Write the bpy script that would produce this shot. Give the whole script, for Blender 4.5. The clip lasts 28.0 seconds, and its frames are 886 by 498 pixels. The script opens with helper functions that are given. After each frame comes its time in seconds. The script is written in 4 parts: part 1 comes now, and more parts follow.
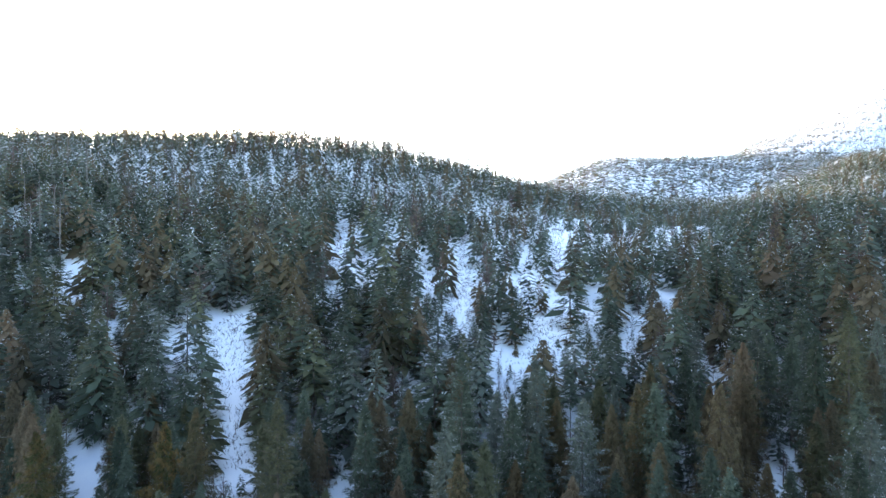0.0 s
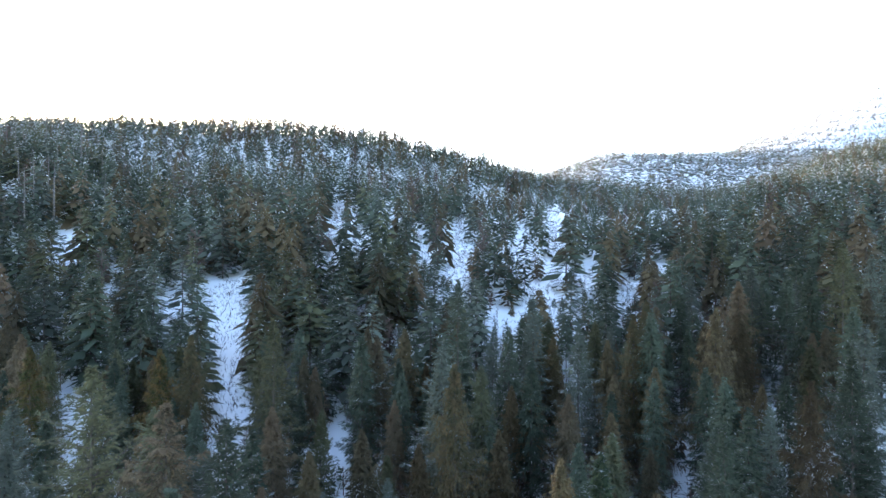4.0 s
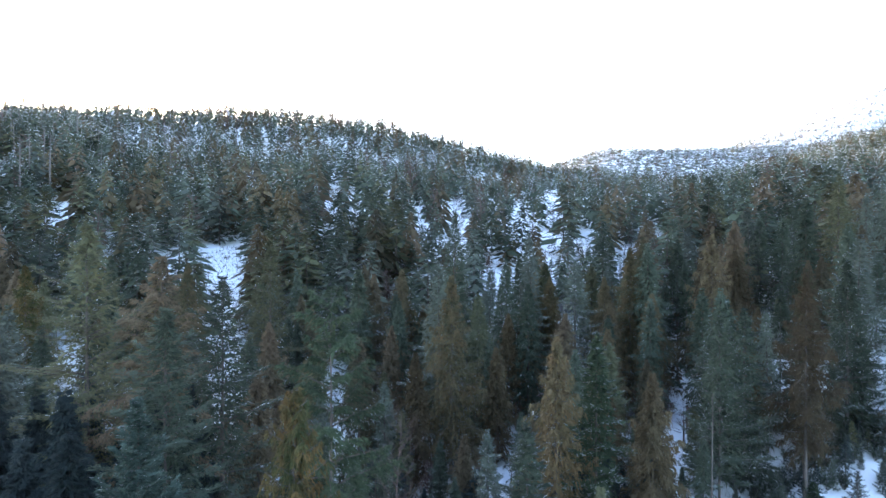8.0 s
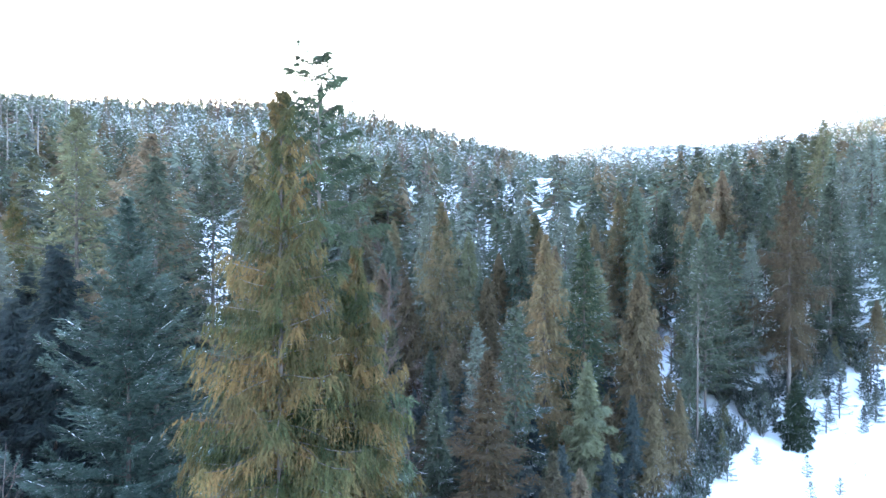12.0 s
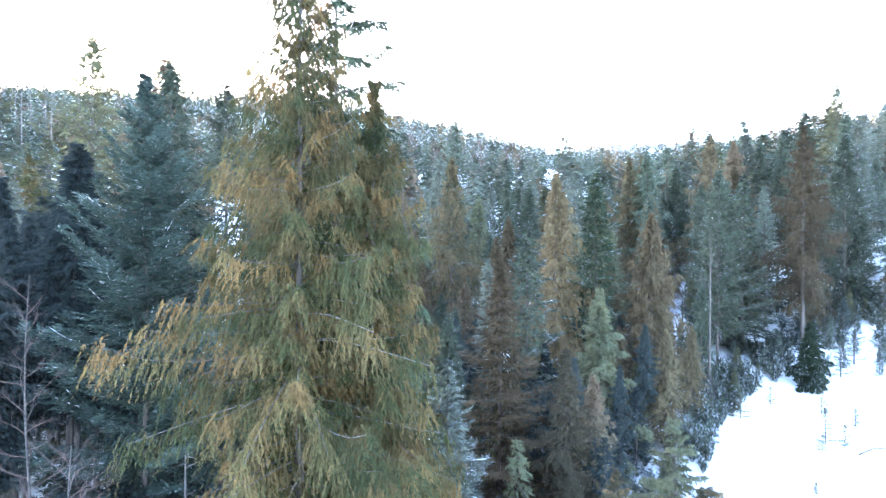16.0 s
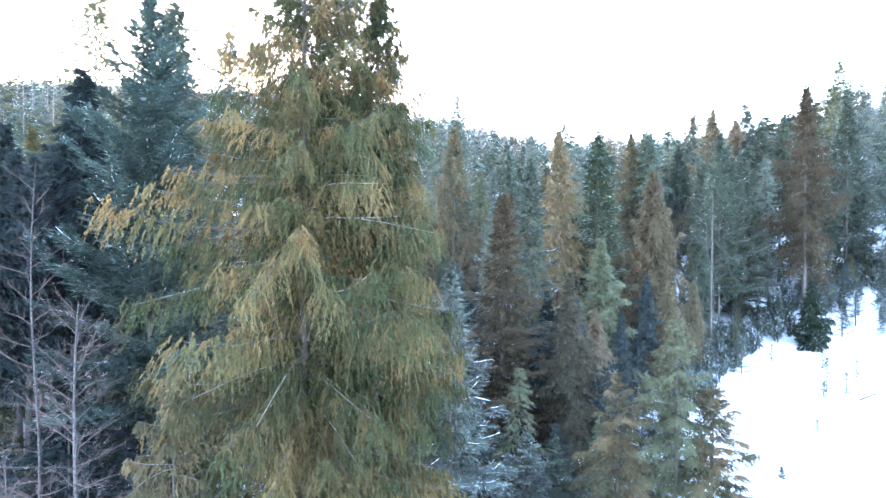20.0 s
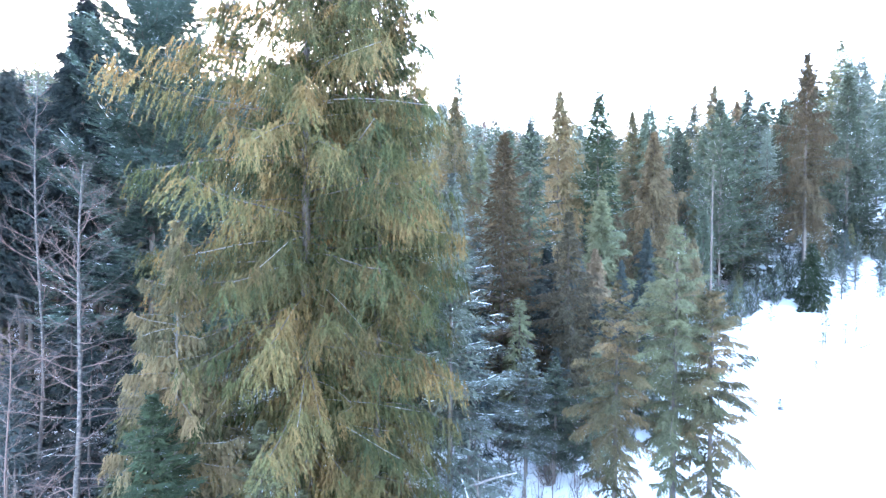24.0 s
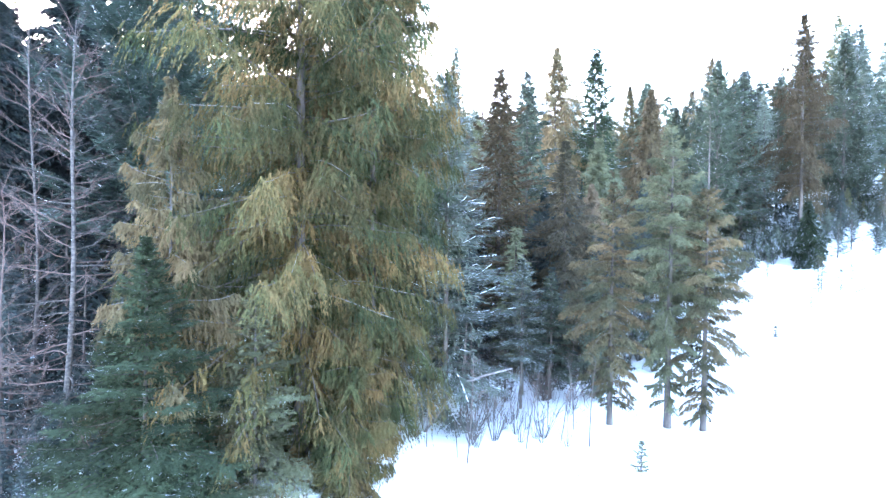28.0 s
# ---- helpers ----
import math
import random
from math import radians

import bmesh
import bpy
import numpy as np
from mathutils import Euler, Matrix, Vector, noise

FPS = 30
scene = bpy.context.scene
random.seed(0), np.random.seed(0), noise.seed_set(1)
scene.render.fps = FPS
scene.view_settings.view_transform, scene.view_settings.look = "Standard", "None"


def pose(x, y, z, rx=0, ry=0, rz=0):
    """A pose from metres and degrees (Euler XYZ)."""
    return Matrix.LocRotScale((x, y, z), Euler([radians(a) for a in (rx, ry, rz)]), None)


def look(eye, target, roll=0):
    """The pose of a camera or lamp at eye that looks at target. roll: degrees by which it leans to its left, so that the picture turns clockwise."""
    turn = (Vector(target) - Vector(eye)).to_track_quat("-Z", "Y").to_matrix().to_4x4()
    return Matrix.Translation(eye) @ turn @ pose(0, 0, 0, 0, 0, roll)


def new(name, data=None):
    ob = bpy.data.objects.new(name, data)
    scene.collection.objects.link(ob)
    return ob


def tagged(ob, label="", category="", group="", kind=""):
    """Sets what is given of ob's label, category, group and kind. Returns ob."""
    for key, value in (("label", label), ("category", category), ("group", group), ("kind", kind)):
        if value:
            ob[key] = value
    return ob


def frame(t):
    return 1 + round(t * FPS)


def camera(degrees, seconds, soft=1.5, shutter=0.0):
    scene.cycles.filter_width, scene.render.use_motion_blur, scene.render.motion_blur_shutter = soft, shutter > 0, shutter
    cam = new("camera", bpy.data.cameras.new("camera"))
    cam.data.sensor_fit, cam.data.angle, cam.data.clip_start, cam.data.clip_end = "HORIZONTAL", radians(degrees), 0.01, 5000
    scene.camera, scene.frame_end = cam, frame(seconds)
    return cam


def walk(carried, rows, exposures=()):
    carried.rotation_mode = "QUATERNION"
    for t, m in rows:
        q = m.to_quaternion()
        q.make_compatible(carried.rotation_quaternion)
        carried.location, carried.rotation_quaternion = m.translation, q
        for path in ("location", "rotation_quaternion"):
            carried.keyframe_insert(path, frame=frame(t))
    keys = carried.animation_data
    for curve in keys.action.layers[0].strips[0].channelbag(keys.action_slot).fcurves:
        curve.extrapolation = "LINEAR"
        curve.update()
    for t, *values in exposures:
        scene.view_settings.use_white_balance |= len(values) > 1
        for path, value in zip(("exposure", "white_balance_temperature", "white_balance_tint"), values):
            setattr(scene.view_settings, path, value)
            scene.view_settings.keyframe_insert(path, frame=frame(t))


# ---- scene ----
cam = camera(82.3, 28.0, 1.45)
METRES, EYE, TILT, LEAN, TURN = 50.0, 57.5, 0.0, 0.0, 0.0
ROWS = [
    (0.0, 0.0, 0.0, 0.0, 0.0, 0.0, -0.0),
    (0.5, -0.0002, 0.0021, -0.0293, -0.04, -0.02, -0.01),
    (1.0, -0.0021, 0.0032, -0.058, -0.13, -0.05, -0.06),
    (1.5, 0.0004, 0.0048, -0.0891, -0.4, -0.06, -0.1),
    (2.0, 0.0034, 0.0061, -0.1195, -0.35, -0.04, -0.08),
    (2.5, 0.002, 0.0041, -0.1465, -0.31, -0.07, -0.09),
    (3.0, 0.001, 0.0028, -0.1749, -0.29, -0.08, -0.12),
    (3.5, -0.0001, 0.0017, -0.2041, -0.43, -0.09, -0.14),
    (5.5, -0.0022, -0.0028, -0.3068, -0.43, -0.19, -0.14),
    (6.0, -0.0018, -0.0036, -0.336, -0.44, -0.18, -0.12),
    (6.5, -0.0006, -0.0033, -0.3662, -0.57, -0.17, -0.12),
    (7.0, -0.0, -0.0032, -0.3957, -0.61, -0.2, -0.11),
    (7.5, 0.0004, -0.0018, -0.427, -0.71, -0.22, -0.14),
    (8.0, 0.0015, -0.0004, -0.4581, -0.7, -0.21, -0.14),
    (8.5, 0.0006, 0.0007, -0.4873, -0.45, -0.23, -0.12),
    (9.0, -0.0021, 0.0024, -0.5169, -0.51, -0.23, -0.13),
    (9.5, -0.0028, 0.0027, -0.5441, -0.58, -0.21, -0.11),
    (10.0, -0.001, -0.0001, -0.568, -1.09, -0.22, -0.08),
    (10.5, 0.0015, -0.0046, -0.5901, -2.05, -0.21, -0.03),
    (11.0, 0.0051, -0.009, -0.6107, -2.02, -0.24, 0.01),
    (11.5, 0.0068, -0.011, -0.6298, -1.92, -0.29, -0.04),
    (12.0, 0.0073, -0.0105, -0.6478, -1.52, -0.31, -0.05),
    (12.5, 0.0066, -0.0097, -0.6656, -1.05, -0.3, -0.08),
    (14.5, 0.0009, -0.0109, -0.7285, -0.69, -0.26, -0.24),
    (15.0, 0.0009, -0.0114, -0.7415, -0.69, -0.25, -0.23),
    (15.5, 0.0009, -0.0119, -0.7538, -0.68, -0.25, -0.2),
    (16.0, 0.0007, -0.0123, -0.7652, -0.68, -0.26, -0.18),
    (16.5, 0.0003, -0.0125, -0.7763, -0.67, -0.29, -0.17),
    (17.0, -0.0001, -0.0129, -0.787, -0.65, -0.3, -0.17),
    (17.5, -0.001, -0.0128, -0.7973, -0.67, -0.31, -0.2),
    (18.0, -0.0012, -0.0135, -0.8074, -0.66, -0.31, -0.22),
    (18.5, -0.0014, -0.0137, -0.817, -0.64, -0.35, -0.24),
    (19.0, -0.0013, -0.0139, -0.8258, -0.62, -0.38, -0.28),
    (19.5, -0.0012, -0.0139, -0.8342, -0.59, -0.39, -0.29),
    (20.0, -0.0008, -0.0144, -0.8431, -0.57, -0.41, -0.28),
    (20.5, -0.0009, -0.0145, -0.8521, -0.56, -0.42, -0.27),
    (21.0, -0.001, -0.0147, -0.8611, -0.56, -0.41, -0.28),
    (21.5, -0.0011, -0.0153, -0.87, -0.55, -0.43, -0.31),
    (23.5, -0.0012, -0.0166, -0.9084, -0.56, -0.6, -0.6),
    (24.0, -0.0013, -0.017, -0.9181, -0.55, -0.59, -0.61),
    (24.5, -0.0009, -0.0175, -0.9273, -0.54, -0.6, -0.61),
    (25.0, -0.0005, -0.0175, -0.9373, -0.53, -0.62, -0.61),
    (25.5, -0.0006, -0.0172, -0.9478, -0.53, -0.64, -0.61),
    (26.0, -0.0008, -0.0172, -0.9584, -0.56, -0.67, -0.61),
    (26.5, -0.0007, -0.0176, -0.968, -0.61, -0.71, -0.64),
    (27.0, 0.0001, -0.0178, -0.9773, -0.71, -0.77, -0.67),
    (27.5, 0.0009, -0.0179, -0.9869, -0.74, -0.81, -0.66),
    (28.0, 0.0017, -0.018, -0.9964, -0.73, -0.82, -0.61),
]
walk(cam, [(t, pose(0, 0, EYE, TILT, LEAN, TURN) @ pose(METRES * x, METRES * y, METRES * z, 90 + pitch, roll, yaw)) for t, x, y, z, yaw, pitch, roll in ROWS],
     exposures=[(0, 3.1, 6350, 14), (8, 3.38, 6180, 17), (10, 4.0, 6100, 18), (12, 4.55, 6030, 18), (17, 5.02, 6080, 20), (21, 5.17, 6080, 20), (25, 5.4, 6120, 21), (28, 5.4, 6120, 21)])

# ---- light: sun low behind the ridge, bright winter sky ----
SUN_AZ, SUN_EL = -33.0, 10.5
world = bpy.data.worlds.new("world")
scene.world = world
world.use_nodes = True
wn = world.node_tree.nodes
sky = wn.new("ShaderNodeTexSky")
sky.sky_type, sky.sun_disc = "NISHITA", False
sky.sun_elevation, sky.sun_rotation = radians(SUN_EL), radians(SUN_AZ)
sky.air_density, sky.dust_density, sky.ozone_density, sky.altitude = 1.0, 2.5, 1.0, 900
world.node_tree.links.new(sky.outputs[0], wn["Background"].inputs[0])
wn["Background"].inputs[1].default_value = 0.15
sun_data = bpy.data.lights.new("sun", "SUN")
sun_data.energy, sun_data.angle, sun_data.color = 2.0, radians(0.5), (1.0, 0.9, 0.75)
sun = new("sun", sun_data)
sun_way = Vector((math.sin(radians(SUN_AZ)) * math.cos(radians(SUN_EL)), math.cos(radians(SUN_AZ)) * math.cos(radians(SUN_EL)), math.sin(radians(SUN_EL))))
sun.matrix_world = look(sun_way * 500, (0, 0, 0))


# ---- materials ----
def material(name, build):
    m = bpy.data.materials.new(name)
    m.use_nodes = True
    nt = m.node_tree
    build(nt, nt.nodes, nt.links, nt.nodes["Principled BSDF"])
    return m


def ramp(n, stops):
    r = n.new("ShaderNodeValToRGB")
    els = r.color_ramp.elements
    while len(els) < len(stops):
        els.new(0.5)
    for e, (p, c) in zip(els, stops):
        e.position, e.color = p, (*c, 1)
    return r


def noise_tex(n, l, scale, detail=3.0, coord="Object"):
    tc = n.new("ShaderNodeTexCoord")
    t = n.new("ShaderNodeTexNoise")
    t.inputs["Scale"].default_value, t.inputs["Detail"].default_value = scale, detail
    l.new(tc.outputs[coord], t.inputs["Vector"])
    return t


def mixed(n, l, fac, a, b, mode="MIX"):
    m = n.new("ShaderNodeMix")
    m.data_type, m.blend_type = "RGBA", mode
    if isinstance(fac, float):
        m.inputs[0].default_value = fac
    else:
        l.new(fac, m.inputs[0])
    for k, v in ((6, a), (7, b)):
        if isinstance(v, tuple):
            m.inputs[k].default_value = (*v, 1)
        else:
            l.new(v, m.inputs[k])
    return m.outputs[2]


def foliage(name, dark, mid, light, patch, patch_scale=0.35, spread=0.5, glow=0.42):
    """Needles: hue by clump, by tree and by a slow noise; some light comes through."""
    def build(nt, n, l, p):
        geo, info = n.new("ShaderNodeNewGeometry"), n.new("ShaderNodeObjectInfo")
        r = ramp(n, [(0.0, dark), (0.55, mid), (1.0, light)])
        calm = n.new("ShaderNodeMapRange")
        calm.inputs[3].default_value, calm.inputs[4].default_value = 0.2, 0.85
        l.new(geo.outputs["Random Per Island"], calm.inputs[0])
        l.new(calm.outputs[0], r.inputs[0])
        own, lot, tone = n.new("ShaderNodeAttribute"), n.new("ShaderNodeMath"), n.new("ShaderNodeMath")
        own.attribute_name, lot.operation, tone.operation = "tree_lot", "ADD", "FRACT"
        l.new(own.outputs["Fac"], lot.inputs[0])
        l.new(info.outputs["Random"], lot.inputs[1])
        l.new(lot.outputs[0], tone.inputs[0])
        t = noise_tex(n, l, patch_scale)
        pr = ramp(n, [(0.42, (0, 0, 0)), (0.66, (1, 1, 1))])
        l.new(t.outputs[0], pr.inputs[0])
        ms = n.new("ShaderNodeMath")
        ms.operation, ms.inputs[1].default_value = "MULTIPLY", spread
        l.new(pr.outputs[0], ms.inputs[0])
        far = n.new("ShaderNodeMapRange")
        far.inputs[1].default_value, far.inputs[2].default_value, far.inputs[4].default_value = 0.45, 1.0, 0.55
        l.new(tone.outputs[0], far.inputs[0])
        ad = n.new("ShaderNodeMath")
        ad.operation, ad.use_clamp = "ADD", True
        l.new(ms.outputs[0], ad.inputs[0])
        l.new(far.outputs[0], ad.inputs[1])
        c = mixed(n, l, ad.outputs[0], r.outputs[0], patch)
        hs = n.new("ShaderNodeHueSaturation")
        mv = n.new("ShaderNodeMapRange")
        mv.inputs[3].default_value, mv.inputs[4].default_value = 0.62, 1.38
        l.new(tone.outputs[0], mv.inputs[0])
        l.new(mv.outputs[0], hs.inputs["Value"])
        l.new(c, hs.inputs["Color"])
        l.new(hs.outputs[0], p.inputs["Base Color"])
        p.inputs["Roughness"].default_value = 0.8
        p.inputs["Specular IOR Level"].default_value = 0.12
        tr, mx = n.new("ShaderNodeBsdfTranslucent"), n.new("ShaderNodeMixShader")
        l.new(hs.outputs[0], tr.inputs[0])
        mx.inputs[0].default_value = glow
        l.new(p.outputs[0], mx.inputs[1])
        l.new(tr.outputs[0], mx.inputs[2])
        l.new(mx.outputs[0], n["Material Output"].inputs[0])
    return material(name, build)


def bark(name, a, b, scale=6.0, stretch=0.25):
    def build(nt, n, l, p):
        tc, mp = n.new("ShaderNodeTexCoord"), n.new("ShaderNodeMapping")
        mp.inputs["Scale"].default_value = (1.0, 1.0, stretch)
        t = n.new("ShaderNodeTexNoise")
        t.inputs["Scale"].default_value, t.inputs["Detail"].default_value = scale, 5.0
        l.new(tc.outputs["Object"], mp.inputs[0])
        l.new(mp.outputs[0], t.inputs["Vector"])
        r = ramp(n, [(0.35, a), (0.68, b)])
        l.new(t.outputs[0], r.inputs[0])
        l.new(r.outputs[0], p.inputs["Base Color"])
        bp = n.new("ShaderNodeBump")
        bp.inputs["Strength"].default_value, bp.inputs["Distance"].default_value = 0.6, 0.03
        l.new(t.outputs[0], bp.inputs["Height"])
        l.new(bp.outputs[0], p.inputs["Normal"])
        p.inputs["Roughness"].default_value = 0.85
    return material(name, build)


def snow_ground(nt, n, l, p):
    """Old snow: soft hollows, fine grain, strewn needles and bark crumbs."""
    a, b, c = noise_tex(n, l, 0.18, 4.0), noise_tex(n, l, 2.2, 6.0), noise_tex(n, l, 9.0, 4.0)
    col = ramp(n, [(0.3, (0.78, 0.81, 0.86)), (0.7, (0.88, 0.89, 0.9))])
    l.new(a.outputs[0], col.inputs[0])
    lit = ramp(n, [(0.66, (0, 0, 0)), (0.74, (1, 1, 1))])
    l.new(c.outputs[0], lit.inputs[0])
    zone = ramp(n, [(0.5, (0, 0, 0)), (0.7, (0.55, 0.55, 0.55))])
    l.new(b.outputs[0], zone.inputs[0])
    k = n.new("ShaderNodeMath")
    k.operation = "MULTIPLY"
    l.new(lit.outputs[0], k.inputs[0])
    l.new(zone.outputs[0], k.inputs[1])
    l.new(mixed(n, l, k.outputs[0], col.outputs[0], (0.16, 0.13, 0.1)), p.inputs["Base Color"])
    p.inputs["Roughness"].default_value = 0.6
    b1, b2 = n.new("ShaderNodeBump"), n.new("ShaderNodeBump")
    b1.inputs["Strength"].default_value, b1.inputs["Distance"].default_value = 0.5, 0.25
    b2.inputs["Strength"].default_value, b2.inputs["Distance"].default_value = 0.3, 0.03
    l.new(b.outputs[0], b1.inputs["Height"])
    l.new(c.outputs[0], b2.inputs["Height"])
    l.new(b1.outputs[0], b2.inputs["Normal"])
    l.new(b2.outputs[0], p.inputs["Normal"])


def snow_clump(nt, n, l, p):
    t = noise_tex(n, l, 3.0)
    r = ramp(n, [(0.3, (0.72, 0.77, 0.83)), (0.7, (0.9, 0.91, 0.92))])
    l.new(t.outputs[0], r.inputs[0])
    l.new(r.outputs[0], p.inputs["Base Color"])
    p.inputs["Roughness"].default_value = 0.7


M_SNOW = material("old_snow", snow_ground)
M_CLUMP = material("snow_on_branches", snow_clump)
M_FIR = foliage("fir_needles", (0.043, 0.054, 0.039), (0.07, 0.087, 0.06), (0.11, 0.128, 0.09), (0.08, 0.1, 0.072))
M_BLUE = foliage("blue_fir_needles", (0.06, 0.071, 0.058), (0.094, 0.108, 0.087), (0.14, 0.152, 0.124), (0.11, 0.126, 0.1))
# needles coloured darker to stand in for the shade inside crowded woods
M_SHADED = foliage("shade_darkened_needles", (0.0223, 0.0313, 0.0304), (0.0344, 0.0466, 0.0455), (0.0537, 0.0679, 0.0628), (0.0425, 0.0517, 0.0496))
M_YOUNG = foliage("young_fir_needles", (0.0273, 0.0399, 0.0229), (0.0443, 0.0613, 0.0339), (0.0724, 0.0918, 0.0554), (0.0531, 0.0724, 0.0413))
M_SPRUCE = foliage("frosted_spruce_needles", (0.036, 0.059, 0.047), (0.066, 0.099, 0.079), (0.115, 0.153, 0.124), (0.082, 0.113, 0.092))
M_CEDAR = foliage("cedar_sprays", (0.024, 0.037, 0.016), (0.05, 0.06, 0.024), (0.084, 0.081, 0.034), (0.125, 0.08, 0.032), 0.75, 0.85, 0.4)
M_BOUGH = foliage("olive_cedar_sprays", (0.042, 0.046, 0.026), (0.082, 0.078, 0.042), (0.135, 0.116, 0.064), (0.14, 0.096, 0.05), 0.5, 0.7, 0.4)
M_WOODS = foliage("brown_olive_sprays", (0.055, 0.052, 0.034), (0.095, 0.083, 0.052), (0.145, 0.118, 0.074), (0.125, 0.09, 0.058), 0.1, 0.7, 0.42)
# pale frost colour; on the far hill it also imitates haze
M_FROST_HAZE = foliage("frost_haze_needles", (0.17, 0.19, 0.195), (0.31, 0.33, 0.34), (0.48, 0.5, 0.51), (0.25, 0.27, 0.275))
M_RUST = foliage("rusty_cedar_sprays", (0.07, 0.053, 0.032), (0.122, 0.09, 0.052), (0.175, 0.13, 0.073), (0.105, 0.088, 0.05), 0.4, 0.5, 0.4)
M_UMBER = foliage("dark_rusty_sprays", (0.046, 0.035, 0.021), (0.09, 0.065, 0.037), (0.14, 0.099, 0.055), (0.076, 0.062, 0.037), 0.4, 0.5, 0.4)
M_OLIVE = foliage("young_conifer_sprays", (0.066, 0.07, 0.037), (0.116, 0.116, 0.062), (0.172, 0.164, 0.092), (0.104, 0.112, 0.07), 0.5, 0.5, 0.4)
M_BARK = bark("conifer_bark", (0.035, 0.027, 0.023), (0.11, 0.088, 0.074))
M_GREY = bark("grey_bark", (0.075, 0.065, 0.06), (0.2, 0.178, 0.165))
M_PALE = bark("weathered_wood", (0.18, 0.16, 0.145), (0.4, 0.36, 0.33))
M_BIRCH = bark("birch_bark", (0.012, 0.01, 0.009), (0.085, 0.069, 0.06), 11.0, 1.3)
M_TWIG = bark("reddish_twigs", (0.0562, 0.0345, 0.0285), (0.12, 0.075, 0.0615))

# ---- shape of the land ----
RIDGE_U = [-1.2, -0.9, -0.33, -0.1, 0.1, 0.25, 0.45, 0.6, 0.8, 1.2]
RIDGE_Z = [175, 180, 190, 170, 133, 108, 92, 95, 150, 230]
PEAK_U = [-1.2, 0.1, 0.3, 0.55, 0.61, 0.69, 0.78, 0.87, 1.2]
PEAK_Z = [150, 200, 390, 540, 665, 755, 876, 990, 1240]


def smooth(a, b, x):
    t = np.clip((x - a) / (b - a), 0, 1)
    return t * t * (3 - 2 * t)


def slope_profile(y):
    return np.interp(y, [0, 35, 60, 95, 165, 322], [0, 0, 4, 8, 31, 69])


def ground_z(x, y):
    x, y = np.asarray(x, float), np.asarray(y, float)
    u = np.clip(x / np.maximum(y, 60), -1.2, 1.2)
    z = (slope_profile(y - 10) + slope_profile(y) + slope_profile(y + 10)) / 3
    ridge = np.interp(u, RIDGE_U, RIDGE_Z)
    z = z + (ridge - 69) * smooth(300, 660, y)
    z = z + 26 * smooth(-0.45, -0.85, u) * smooth(150, 290, y) * (1 - smooth(420, 650, y))
    right = smooth(-0.05, 0.36, u)
    # last term: unseen rise behind the left ridge, added to block the low sun
    far = ridge + (318 - ridge) * np.clip((y - 640) / 860, 0, 1) * right - (ridge - 90) * smooth(700, 950, y) * (1 - right) + 200 * smooth(1000, 1450, y) * smooth(0.02, -0.2, u)
    peak = np.interp(u, PEAK_U, PEAK_Z)
    far = far + (peak - far) * np.clip((y - 1500) / 1500, 0, 1)
    far = far * (1 - smooth(3050, 4700, y))
    z = np.where(y > 660, far, z)
    z = z + 0.15 * np.clip(x - 28, 0, 90) * (1 - smooth(80, 200, y)) * smooth(-40, 20, y)
    z = z + 0.11 * np.clip(x - 30, 0, 40) * smooth(48, 70, y) * (1 - smooth(110, 200, y))
    z = z + 3.3 * smooth(9, 24, x) * (1 - 0.3 * smooth(32, 48, y)) * (1 - smooth(60, 115, y)) * smooth(-20, 12, y)
    back = np.clip(-y, 0, 600)
    z = z + 0.08 * back
    amp = 0.25 + 3.0 * smooth(60, 500, y) + 10.0 * smooth(800, 2500, y)
    z = z + amp * (np.sin(x * 0.06 + 1.3) * np.sin(y * 0.05 + 0.4) + 0.5 * np.sin(x * 0.017 + y * 0.013)) * np.where(y < 60, 0.6, 1.0)
    z = z + 0.12 * np.sin(x * 0.55 + 0.7 * np.sin(y * 0.31)) * np.sin(y * 0.47 + 1.0) * (1 - smooth(60, 120, y))
    return z


def mesh_from(name, verts, tris, mats, index=None, flat=True):
    me = bpy.data.meshes.new(name)
    verts, tris = np.ascontiguousarray(verts, np.float32), np.ascontiguousarray(tris, np.int32)
    k = tris.shape[1]
    me.vertices.add(len(verts))
    me.vertices.foreach_set("co", verts.ravel())
    me.loops.add(tris.size)
    me.loops.foreach_set("vertex_index", tris.ravel())
    me.polygons.add(len(tris))
    me.polygons.foreach_set("loop_start", np.arange(0, tris.size, k, dtype=np.int32))
    for m in mats:
        me.materials.append(m)
    if index is not None:
        me.polygons.foreach_set("material_index", np.ascontiguousarray(index, np.int32))
    if not flat:
        me.polygons.foreach_set("use_smooth", np.ones(len(tris), bool))
    me.update(calc_edges=True)
    return me


def part(name, geo, mat, parent, label=""):
    """One mesh object under a thing or a part."""
    ob = new(name, mesh_from(name, geo[0], geo[1], [mat]) if isinstance(geo, tuple) else geo)
    ob.parent = parent
    return tagged(ob, label)


def joined(geos):
    vs, fs, k = [], [], 0
    for v, f in geos:
        vs.append(v)
        fs.append(f + k)
        k += len(v)
    return np.concatenate(vs), np.concatenate(fs)


# ---- ground: one sheet to the horizon ----
gs = np.sinh(np.linspace(-5.3, 5.3, 250)) * 4200 / math.sinh(5.3)
gx, gy = gs, np.concatenate([-np.sinh(np.linspace(4.3, 0, 60)[:-1]) * 14, np.sinh(np.linspace(0, 6.3, 220)) * 4600 / math.sinh(6.3)])
GX, GY = np.meshgrid(gx, gy)
gv = np.stack([GX.ravel(), GY.ravel(), ground_z(GX.ravel(), GY.ravel())], 1)
nx, ny = len(gx), len(gy)
gi = (np.arange(ny - 1)[:, None] * nx + np.arange(nx - 1)[None]).ravel()
